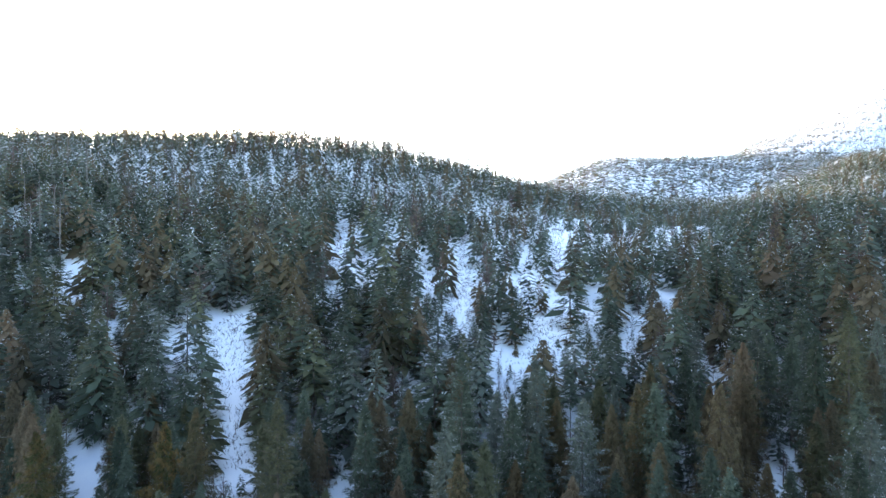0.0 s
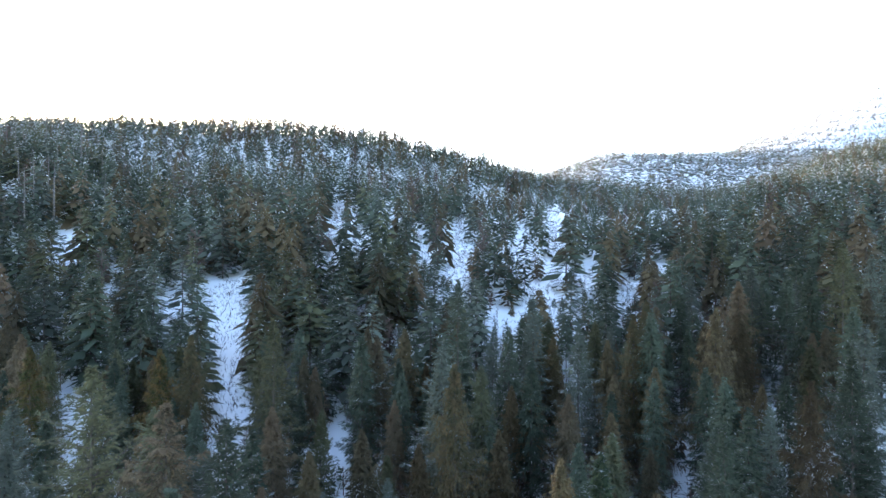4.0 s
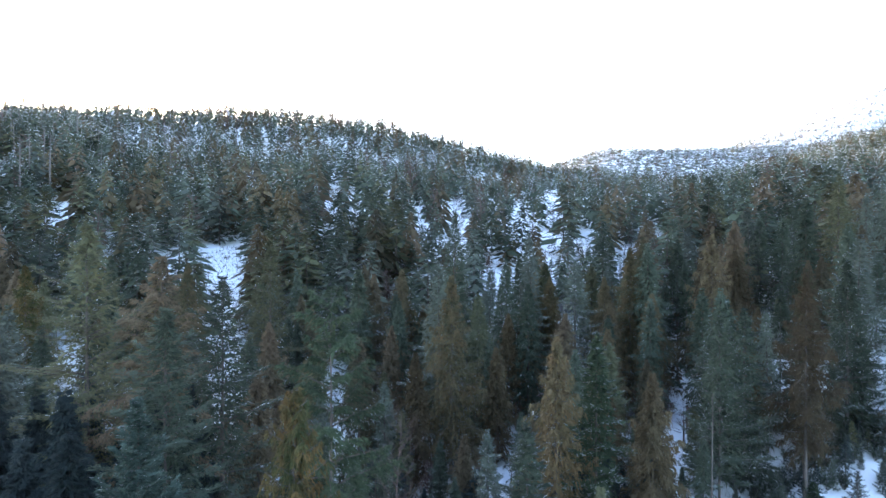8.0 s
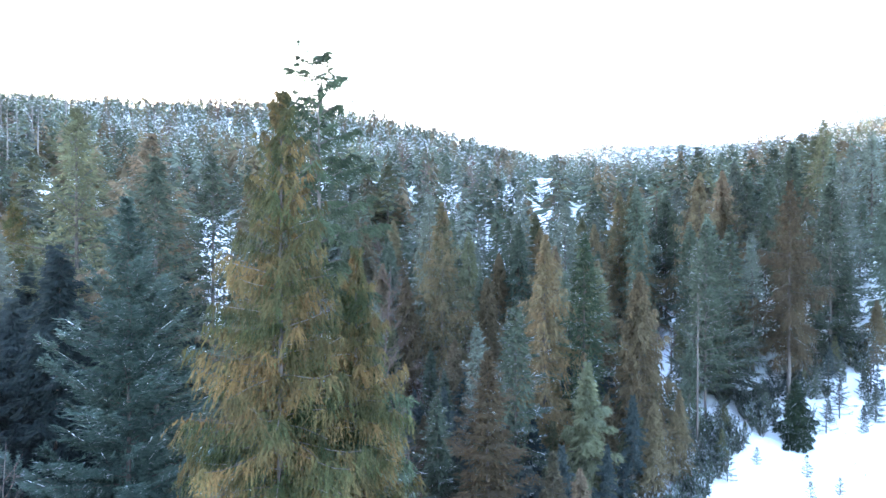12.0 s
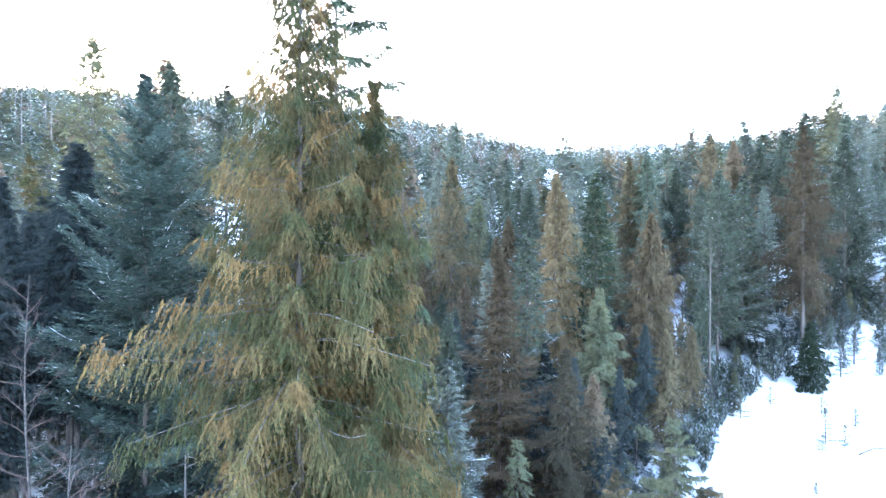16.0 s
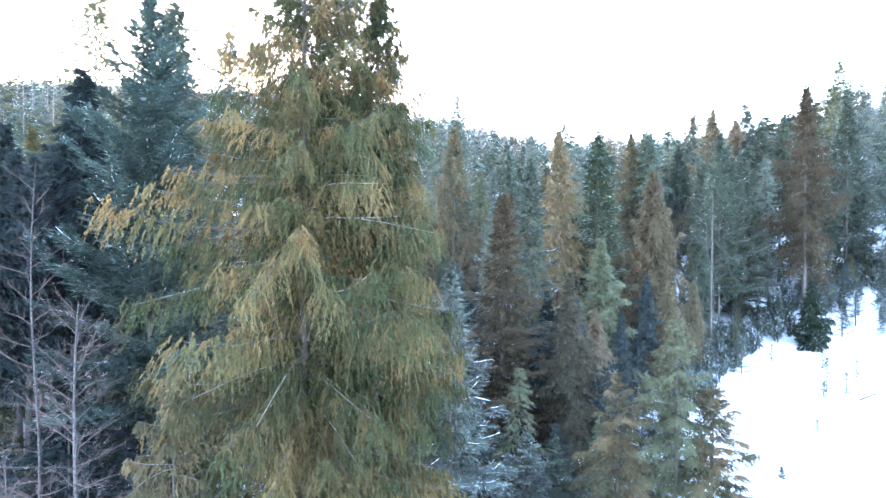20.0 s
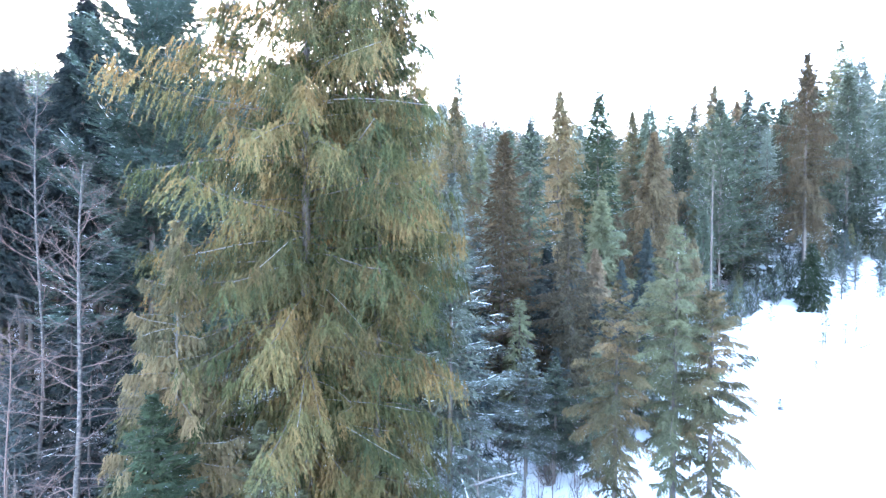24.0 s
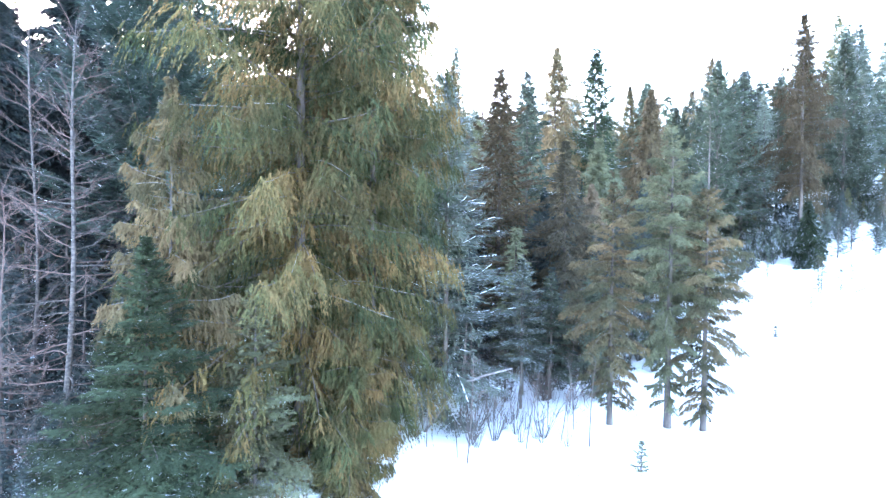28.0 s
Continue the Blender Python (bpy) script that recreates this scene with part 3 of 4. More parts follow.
HEROES_NEAR = [
    # kind, x, y, tip height, crown radius, foliage, label, settings
    ("cedar", -4.4, 16.0, 30.2, 5.8, M_CEDAR, "tall golden-olive cedar with hanging sprays beside the snowy clearing", dict(branches=520, per=38, each=19, size=0.155, fat=0.27, ragged=0.25, inner=0.45, cb=0.02, longest=0.75, thick=0.2, profile=CEDAR_SHAPE, gaps=0.9, heart=7000, thin=(0.86, 0.7), limb_mat=M_GREY, stout=0.003)),
    ("hemlock", -4.0, 19.6, 32.6, 3.8, M_YOUNG, "green slender conifer with sparse hanging boughs behind a cedar", dict(branches=130, per=70, each=15, size=0.18, fat=0.26, thick=0.24, ragged=0.3, profile=HEMLOCK_SHAPE, longest=0.8, stout=0.011)),
    ("cedar", -2.2, 17.4, 25.2, 4.0, M_CEDAR, "golden-olive cedar crowded against a taller one", dict(branches=300, per=36, each=17, size=0.16, fat=0.27, ragged=0.3, inner=0.35, cb=0.02, longest=0.8, gaps=0.9, heart=4500, thick=0.16, limb_mat=M_GREY, stout=0.003, profile=SECOND_SHAPE)),
    ("spruce", -13.9, 23.8, 27.3, 5.6, M_SPRUCE, "blue-green spruce with thin snow lines on its boughs", dict(branches=240, per=84, each=11, size=0.21, fat=0.34, longest=0.6, snow=0.2, frost=0.05, thick=0.17, heart=2600, cb=0.08, ragged=0.25, stout=0.005, slope=0.42)),
    ("fir", -16.9, 32.0, 30.7, 5.0, M_FIR, "grey-green fir rising behind a spruce", dict(branches=130, per=36, each=9, size=0.32, fat=0.28, snow=0.15, longest=0.85, heart=2800, split=False, slope=0.6)),
    ("fir", -7.2, 11.9, 7.7, 3.9, M_YOUNG, "young dark green fir with a little frost on its boughs", dict(branches=150, per=56, each=12, size=0.13, fat=0.28, cb=0.02, thick=0.08, frost=0.02, heart=3500)),
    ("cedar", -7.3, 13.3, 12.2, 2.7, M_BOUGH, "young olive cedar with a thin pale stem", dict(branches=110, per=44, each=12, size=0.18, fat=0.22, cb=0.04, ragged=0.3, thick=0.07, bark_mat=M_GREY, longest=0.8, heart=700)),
    ("fir", -8.8, 15.6, 8.5, 2.8, M_YOUNG, "young dark green fir under taller trees", dict(branches=80, per=26, each=10, size=0.17, fat=0.28, snow=0.1, cb=0.02, frost=0.02, heart=1400)),
    ("fir", -5.0, 13.4, 6.5, 2.4, M_OLIVE, "young olive-green fir below a cedar", dict(branches=70, per=24, each=10, size=0.16, fat=0.28, cb=0.02, heart=800)),
    ("cedar", -2.5, 14.7, 5.8, 1.7, M_CEDAR, "young golden cedar drooping to the snow before a taller one", dict(branches=120, per=40, each=17, size=0.13, fat=0.25, cb=0.02, ragged=0.3, thick=0.08, longest=0.7, heart=2200, gaps=0.5, slope=0.75)),
    ("fir", 0.5, 20.2, 14.5, 3.4, M_BLUE, "blue-green fir with snow on its boughs beside a cedar", dict(cb=0.02, branches=120, per=26, each=10, size=0.2, fat=0.28, snow=0.45, frost=0.16, heart=1600)),
    ("fir", 4.0, 22.0, 6.9, 1.9, M_BLUE, "frosted young fir at the edge of the clearing", dict(branches=60, per=34, each=10, size=0.15, fat=0.28, cb=0.3, frost=0.2, heart=900, thick=0.06, slope=0.7)),
    ("fir", 5.6, 23.2, 6.2, 1.9, M_FIR, "dark green young fir at the edge of the clearing", dict(branches=60, per=34, each=10, size=0.15, fat=0.28, cb=0.2, frost=0.06, heart=900, thick=0.06, slope=0.7)),
    ("hemlock", 9.5, 19.4, 12.4, 2.7, M_OLIVE, "slim young conifer with a bare lower trunk on the snow", dict(branches=150, per=44, each=10, size=0.13, fat=0.26, longest=0.5, cb=0.08, stout=0.006, profile=YOUNG_SHAPE, ragged=0.4, thick=0.13)),
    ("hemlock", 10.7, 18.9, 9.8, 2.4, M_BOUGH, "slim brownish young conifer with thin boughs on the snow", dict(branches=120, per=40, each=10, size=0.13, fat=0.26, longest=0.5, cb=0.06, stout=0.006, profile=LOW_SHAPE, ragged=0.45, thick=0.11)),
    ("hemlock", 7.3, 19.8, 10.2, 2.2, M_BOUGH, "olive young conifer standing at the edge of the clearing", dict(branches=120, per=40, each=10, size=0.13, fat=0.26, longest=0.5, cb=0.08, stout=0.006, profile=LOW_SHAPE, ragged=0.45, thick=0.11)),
    ("hemlock", 7.4, 28.0, 13.5, 3.9, M_WOODS, "broad olive-brown young conifer", dict(branches=95, per=34, each=9, size=0.21, fat=0.26, cb=0.06, heart=1500, split=False)),
    ("fir", 4.0, 31.0, 18.5, 4.4, M_UMBER, "dark brownish fir with dense drooping boughs", dict(branches=100, per=40, each=9, size=0.28, fat=0.26, cb=0.02, longest=0.85, heart=2500, split=False)),
    ("fir", 7.1, 38.9, 21.0, 4.0, M_FIR, "narrow bright green fir with frosted boughs", dict(branches=90, per=36, each=9, size=0.3, fat=0.28, snow=0.15, longest=0.85, frost=0.16, cb=0.02, heart=2000, split=False)),
]
HEROES_FAR = [
    ("fir", -28.2, 41.3, 36.3, 4.8, M_OLIVE, "broad olive-green fir with layered boughs", dict(snow=0.06, slope=0.65, branches=130)),
    ("fir", -17.0, 40.6, 32.2, 3.6, M_FIR, "tall blue-green fir streaked with snow", dict(slope=0.6, branches=120)),
    ("hemlock", -21.2, 39.4, 33.9, 4.2, M_WOODS, "tall olive-brown hemlock with drooping boughs", dict(slope=0.6, branches=130)),
    ("fir", 15.3, 48.0, 26.4, 2.8, M_YOUNG, "narrow fir with frosted boughs"),
    ("spruce", 30.2, 53.4, 27.3, 3.4, M_FIR, "grey-green fir with a bare lower trunk at the clearing's edge", dict(cb=0.2, bark_mat=M_BARK, limb_mat=M_GREY, thick=0.13, frost=0.06, heart=2000, ragged=0.25)),
    ("cedar", 38.8, 52.6, 32.2, 2.8, M_UMBER, "rust-brown cedar standing on the snowy bank", dict(cb=0.26, heart=800, size=0.26, branches=150, per=30, ragged=0.5, gaps=0.8)),
    ("hemlock", 36.4, 48.3, 12.0, 1.5, M_YOUNG, "dark green narrow conifer on the snowy bank", dict(heart=1000, ragged=0.5)),
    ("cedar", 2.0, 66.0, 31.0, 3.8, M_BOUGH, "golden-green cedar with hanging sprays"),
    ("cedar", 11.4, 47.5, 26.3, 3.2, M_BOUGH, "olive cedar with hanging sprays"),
    ("fir", 3.1, 85.5, 40.8, 3.6, M_FIR, "tall dark fir with a pointed top"),
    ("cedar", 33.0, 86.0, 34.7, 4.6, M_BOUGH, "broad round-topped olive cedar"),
    ("cedar", 42.7, 78.0, 36.8, 5.2, M_RUST, "tall rusty cedar behind a pine"),
    ("fir", 68.5, 85.5, 47.0, 5.2, M_OLIVE, "very tall light green fir"),
    ("cedar", 20.7, 48.0, 22.7, 3.0, M_RUST, "small dark rusty cedar with thin sprays"),
    ("fir", -23.8, 73.0, 36.0, 4.4, M_OLIVE, "tall olive-green fir on the valley floor"),
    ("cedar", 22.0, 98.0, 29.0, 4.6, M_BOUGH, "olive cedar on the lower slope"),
    ("cedar", -57.0, 71.0, 32.0, 4.8, M_CEDAR, "golden cedar on the valley floor"),
    ("cedar", -45.0, 82.0, 29.7, 4.8, M_CEDAR, "brownish cedar on the valley floor"),
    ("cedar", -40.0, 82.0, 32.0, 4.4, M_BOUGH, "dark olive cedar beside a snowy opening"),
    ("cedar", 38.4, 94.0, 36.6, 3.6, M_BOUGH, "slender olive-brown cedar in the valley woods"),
    ("fir", 35.6, 58.0, 27.6, 3.3, M_FIR, "dark green fir standing behind a pale-trunked one"),
    ("spruce", 50.0, 61.0, 33.0, 3.6, M_FIR, "dark green spruce beside a rusty cedar"),
    ("hemlock", 12.8, 39.0, 16.0, 3.2, M_OLIVE, "drooping olive conifer beside a fir"),
]
for k, (kind, x, y, tip, r, mat, label, kw) in enumerate(HEROES_NEAR):
    hero_tree(100 + k, kind, x, y, tip, r, mat, label, **kw)
for k, (kind, x, y, tip, r, mat, label, *own) in enumerate(HEROES_FAR):
    frosted = mat in (M_FIR, M_BLUE, M_YOUNG)
    kw = dict(branches=140 if kind == "cedar" else 90, per=25 if kind == "cedar" else 38, each=7, size=0.34, fat=0.3, heart=2600, longest=1.3 if kind == "cedar" else 0.85, frost=0.14 if frosted else 0.0, snow=0.1 if frosted else 0.0, split=False, cb=0.02, ragged=0.4)
    hero_tree(200 + k, kind, x, y, tip, r * (1.4 if kind == "cedar" else 1.55), mat, label, **{**kw, **(own[0] if own else {})})
TAKEN = [(a[1], a[2], a[4]) for a in HEROES_NEAR + HEROES_FAR]

# ---- openings in the woods: x, y, x, y, width at each end ----
OPENINGS = [
    (-41.5, 103, -71, 170, 7, 16), (-78, 110, -63, 87, 5, 5), (-21, 107, -18, 88, 1.5, 1.5), (54, 86, 51, 76, 4, 4),
    (-148, 203, -139, 191, 9, 9), (-114, 181, -113, 179, 5, 5), (-87.5, 165, -78, 146, 5, 5), (-88, 149, -87, 148, 4, 4), (-205, 243, -200, 240, 9, 9),
    (-66.5, 335, -44, 208, 11, 7), (-52, 322, -34.5, 218, 5, 5), (-35.5, 320, -23, 237, 6, 5), (-21, 325, -23, 237, 6, 5), (-60, 334, -22, 334, 4, 4),
    (-11.5, 259, -5.6, 207, 3, 5), (15.5, 340, 6.7, 183, 4, 9), (76, 338, 55, 240, 8, 7), (55, 240, 43, 179, 7, 8),
    (44, 260, 26, 194, 1.5, 4), (26, 194, 33.5, 161, 5, 8), (33.5, 161, 19, 141, 10, 5), (43, 179, 33.5, 161, 5, 6),
    (43, 179, 52, 176, 4, 4), (69, 213, 50, 173, 4, 4), (66, 182, 60, 162, 4, 4), (84, 212, 86, 196, 6, 5),
    (205, 242, 206, 238, 10, 8), (188, 240, 189, 238, 5, 5), (350, 456, 352, 450, 14, 12), (42, 60, 62, 72, 3, 5),
]


def openness(x, y):
    """Signed metres inside an opening (positive: open)."""
    best = np.full(np.shape(x), -1e9)
    for a, b, c, d, w0, w1 in OPENINGS:
        t = np.clip(((x - a) * (c - a) + (y - b) * (d - b)) / ((c - a) ** 2 + (d - b) ** 2), 0, 1)
        best = np.maximum(best, (w0 + (w1 - w0) * t) / 2 - np.hypot(x - a - t * (c - a), y - b - t * (d - b)))
    edge = np.interp(y, [-60, 8, 20, 34, 46, 58], [-14, -12, 7, 15, 26, 34])
    return np.maximum(best, np.where(y < 56, x - edge, -1e9))


# lower ends of openings kept in the camera's view: x, y, half width
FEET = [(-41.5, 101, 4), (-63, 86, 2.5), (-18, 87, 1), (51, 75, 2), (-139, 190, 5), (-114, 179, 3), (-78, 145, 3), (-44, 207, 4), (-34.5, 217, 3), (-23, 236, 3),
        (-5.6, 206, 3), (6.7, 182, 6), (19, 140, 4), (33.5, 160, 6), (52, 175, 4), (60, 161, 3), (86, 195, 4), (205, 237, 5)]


def view_cap(x, y):
    """Tree height cap fitted to the camera's view: below sightlines to openings and skyline."""
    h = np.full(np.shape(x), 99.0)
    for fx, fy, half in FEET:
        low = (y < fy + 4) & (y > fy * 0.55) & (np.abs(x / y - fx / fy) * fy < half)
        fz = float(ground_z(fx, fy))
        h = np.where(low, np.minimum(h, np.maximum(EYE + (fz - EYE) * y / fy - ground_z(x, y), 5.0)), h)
    # keeps slope trees under the skyline as the camera sees it
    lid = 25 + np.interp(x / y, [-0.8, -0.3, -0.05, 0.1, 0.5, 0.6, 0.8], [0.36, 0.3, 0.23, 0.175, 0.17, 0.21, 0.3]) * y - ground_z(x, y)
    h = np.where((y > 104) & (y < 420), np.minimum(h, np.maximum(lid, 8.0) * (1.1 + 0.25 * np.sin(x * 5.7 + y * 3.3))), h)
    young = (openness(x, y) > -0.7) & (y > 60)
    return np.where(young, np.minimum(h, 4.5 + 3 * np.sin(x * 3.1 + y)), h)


def scatter(rng, y0, y1, step, u0=-1.0, u1=1.0):
    """Jittered places over a stretch of the valley, off the openings."""
    xs, ys = np.meshgrid(np.arange(u0 * y1, u1 * y1, step), np.arange(y0, y1, step))
    x = (xs + rng.uniform(-0.48, 0.48, xs.shape) * step).ravel()
    y = (ys + rng.uniform(-0.48, 0.48, ys.shape) * step).ravel()
    u = x / np.maximum(y, 1)
    o = openness(x, y) + 1.6 * np.sin(x * 0.37 + 1.1 * np.sin(y * 0.21)) * (y > 60)
    ok = (u > u0) & (u < u1) & (o < np.where(rng.random(x.shape) < 0.05, 30.0, -0.7))
    ok &= (y > 60) | (openness(x, y) < -0.7)
    return x[ok], y[ok]


# ---- single trees of the middle distance, copied from a few grown ones ----
rng = np.random.default_rng(7)
PATTERNS = []
for k, (kind, h, r, mat, sn, label) in enumerate([
    ("fir", 25, 3.1, M_FIR, 0.25, "dark green fir with snow on its boughs"), ("fir", 29, 3.4, M_BLUE, 0.3, "blue-green fir dusted with snow"),
    ("cedar", 24, 3.6, M_WOODS, 0.0, "olive-gold cedar with hanging sprays"), ("hemlock", 26, 3.0, M_FIR, 0.08, "slender dark green hemlock with drooping boughs"),
    ("cedar", 21, 3.2, M_RUST, 0.0, "brownish cedar with thin hanging sprays"), ("spruce", 22, 3.0, M_OLIVE, 0.05, "olive-green spruce with dense boughs"),
    ("hemlock", 25, 2.4, M_SHADED, 0.0, "crowded conifer with needles darkened for shade and a bare lower trunk"),
    ("fir", 6, 1.1, M_SHADED, 0.06, "young dark green fir under taller trees"), ("hemlock", 5, 0.9, M_OLIVE, 0.0, "young olive conifer under taller trees"),
    ("spruce", 4, 0.8, M_BLUE, 0.1, "young blue-green spruce with a little snow"),
]):
    pr = np.random.default_rng(40 + k)
    big = k < 7
    c = Crown(pr, kind, h, r * (1.6 if big else 1.3), 100 if kind == "cedar" else 68 if big else 40, 0.4 if k == 6 else 0.03, 0.3)
    (v, f), _, white = c.leaves((18 if kind == "cedar" else 27) if big else 14, 6 if big else 4, 0.42 if big else 0.2, 0.3, 1.6 if kind == "cedar" else 1.0, 0.5 * sn)
    hv, hf = c.heart(3600 if k == 6 else 2000 if big else 300, 0.38 if k == 6 else 0.7 if big else 0.28, 0.32)
    PATTERNS.append((mesh_from("trunk", *trunk_geo(pr, h * 0.98, h * 0.009, 6), [M_BARK]),
                     mesh_from("crown", *joined([(v, f), (hv, hf)]), [mat, M_FROST_HAZE], np.concatenate([white.astype(int), np.zeros(len(hf), int)])),
                     mesh_from("snow_load", *c.snow(sn * 0.7, 0.6 if big else 0.25), [M_CLUMP]) if sn else None, h, label))

sx, sy = scatter(rng, 20, 104, 6.3, -1.05, 1.0)


def stand(k, x, y, s):
    trunk_me, crown_me, snow_me, h, label = PATTERNS[k]
    root = tree_root("conifer", x, y, label, "conifers of the lower woods") if k < 7 else tree_root("young_conifer", x, y, label, "young growth under the trees")
    root.scale, root.rotation_euler = (s * rng.uniform(0.85, 1.2), s * rng.uniform(0.85, 1.2), s), (rng.normal(0, 0.015), rng.normal(0, 0.015), rng.uniform(0, 6.28))
    for nm, me in (("trunk", trunk_me), ("crown", crown_me), ("snow_load", snow_me)):
        if me:
            ob = new(nm, me)
            ob.parent = root
            tagged(ob, kind="stuff" if nm == "snow_load" else "")


def clear_of(x, y, gap):
    return min(math.hypot(x - a, y - b) - 0.5 * c for a, b, c in TAKEN) > gap


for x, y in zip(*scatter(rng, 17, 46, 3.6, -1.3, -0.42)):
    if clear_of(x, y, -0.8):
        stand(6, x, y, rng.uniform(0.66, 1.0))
for x, y in zip(sx, sy):
    # trees in the camera's line to an opening are left out
    if not clear_of(x, y, 1.2) or view_cap(x, y) < 24 or y < 26 or y < 46 and x / y < -0.42:
        continue
    low = y < 62 and x / y > -0.3
    stand(int(rng.choice(6, p=[0.2, 0.1, 0.27, 0.13, 0.18, 0.12] if x > -0.1 * y else [0.25, 0.15, 0.2, 0.17, 0.07, 0.16])), x, y, rng.uniform(0.58, 1.0) * (0.58 if low else 0.85 if y < 70 else 1.0))


# undergrowth of young trees that closes the edge of the woods
for x, y in zip(*scatter(rng, 15, 62, 3.4, -1.2, 0.75)):
    inside = -openness(x, y)
    if y < 22 and x / y > -0.45 or rng.random() < 0.3 or not clear_of(x, y, -2.2) or inside > 16 and x / y > -0.3 and y > 40:
        continue
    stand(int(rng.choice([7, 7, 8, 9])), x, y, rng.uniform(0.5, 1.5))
# half of these carry the shade-dark needles, for the dark depth between trees
for x, y in zip(*scatter(rng, 25, 60, 5.4, -0.32, 0.5)):
    if clear_of(x, y, -0.6):
        stand(int(rng.choice([0, 3, 6, 6])), x, y, rng.uniform(0.24, 0.48))
for x, y in zip(*scatter(rng, 24, 56, 3.1, -0.34, 0.45)):
    if clear_of(x, y, -1.4):
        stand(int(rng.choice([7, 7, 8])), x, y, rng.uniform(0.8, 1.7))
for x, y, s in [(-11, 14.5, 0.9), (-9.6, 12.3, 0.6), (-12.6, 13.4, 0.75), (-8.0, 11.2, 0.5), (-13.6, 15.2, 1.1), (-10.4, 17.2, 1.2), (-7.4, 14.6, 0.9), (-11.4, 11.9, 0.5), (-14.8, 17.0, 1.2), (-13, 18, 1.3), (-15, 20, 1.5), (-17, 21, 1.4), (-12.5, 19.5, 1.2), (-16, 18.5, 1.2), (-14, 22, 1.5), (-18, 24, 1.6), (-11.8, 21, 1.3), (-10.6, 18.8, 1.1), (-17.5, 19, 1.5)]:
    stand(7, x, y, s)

for k in range(34):
    x = rng.uniform(27, 52)
    y = np.interp(x, [27, 40, 56], [47.5, 55.5, 61]) + rng.normal(0, 1.3)
    stand(int(rng.choice([7, 9, 9, 8])), x, y, rng.uniform(0.3, 0.95))
for k in range(11):
    x = rng.uniform(45, 64)
    stand(int(rng.choice([7, 9, 8])), x, np.interp(x, [43, 64], [50, 57]) + rng.normal(0, 1.5), rng.uniform(0.5, 1.0))
for x, y, s in [(60, 64, 0.75), (65, 67, 0.7), (66, 62, 0.6), (41, 62, 0.6), (44.5, 65, 0.75), (38, 65, 0.75), (54, 65, 0.8), (57, 69, 0.9), (43, 58.5, 0.36), (47, 59.5, 0.42), (52, 61, 0.5), (33, 60, 0.7)]:
    stand(int(rng.choice([0, 3, 1])), x, y, s)
for x, y, s in [(43, 48, 0.7), (45.5, 49.5, 0.9), (47.5, 47.5, 0.65), (49.5, 51, 0.95), (51.5, 49.5, 0.8), (41.5, 50.5, 0.6), (53, 53, 1.0)]:
    stand(9, x, y, s)


# ---- woods beyond, joined ----
def template(seed, kind, mat, shingle, fat, per=0, size=1.0, frost=0.0, flecks=0, fleck=1.0, slim=4.2, white=0.0):
    """A small tree of height 1, with the material of each face."""
    pr = np.random.default_rng(seed)
    broad = kind == "cedar"
    c = Crown(pr, kind, 25.0, slim * (1.25 if broad else 1.0), 40, 0.45 if kind == "pine" else 0.03, 0.3, 0.1, slope=0.42 if broad else 0.4)
    geo = [c.shingles(shingle, fat, 0.9 if broad else 0.5)]
    m = [np.where(np.repeat(pr.random(len(geo[0][1]) // 2), 2) < white, 7, mat)]
    if per:
        (v, f), _, rime = c.leaves(per, 3, size, 0.36, 2.0, frost)
        geo.append((v, f))
        m.append(np.where(rime, 7, mat))
    if per or kind == "pine":
        geo.append(tube([(0, 0, -0.5), (0, 0, 12), (0, 0, 24.5)], [0.22, 0.13, 0.02], 3))
        m.append(np.full(len(geo[-1][1]), 9 if kind == "pine" else 6))
    if flecks and not broad:
        i = pr.integers(0, 40, flecks)
        p = c.at(i, pr.uniform(0.55, 1.1, flecks)) + np.array([0, 0, 0.45])
        a = c.az[i] + pr.normal(0, 0.7, flecks)
        d = unit(np.stack([np.cos(a), np.sin(a), -0.45 + 0 * a], -1))
        geo.append(slivers(p, d, unit(np.cross(d, [0, 0, 1.0])), 1.2 * fleck * pr.uniform(0.5, 1.4, flecks), 0.5 * fleck))
        m.append(np.where(pr.random(flecks) < 0.6, 5, 7))
    v, f = joined(geo)
    return v / 25.0, f, np.concatenate(m)


def bare_template(seed, n):
    """A leafless crown of fine upward twigs, height 1."""
    pr = np.random.default_rng(seed)
    f, a = pr.uniform(0.25, 0.95, n), pr.uniform(0, 6.28, n)
    p = np.stack([0.03 * np.cos(a), 0.03 * np.sin(a), f * 0.9], -1)
    d = unit(np.stack([np.cos(a), np.sin(a), pr.uniform(0.4, 1.6, n)], -1))
    v, t = slivers(p, d, unit(np.cross(d, pr.normal(0, 1, (n, 3)))), 0.2 * (1.2 - f), 0.016)
    tv, tf = tube([(0, 0, -0.02), (0, 0, 0.5), (0, 0, 0.98)], [0.012, 0.008, 0.001], 3)
    return np.concatenate([v, tv]), np.concatenate([t, tf + len(v)]), np.full(len(t) + len(tf), 8)


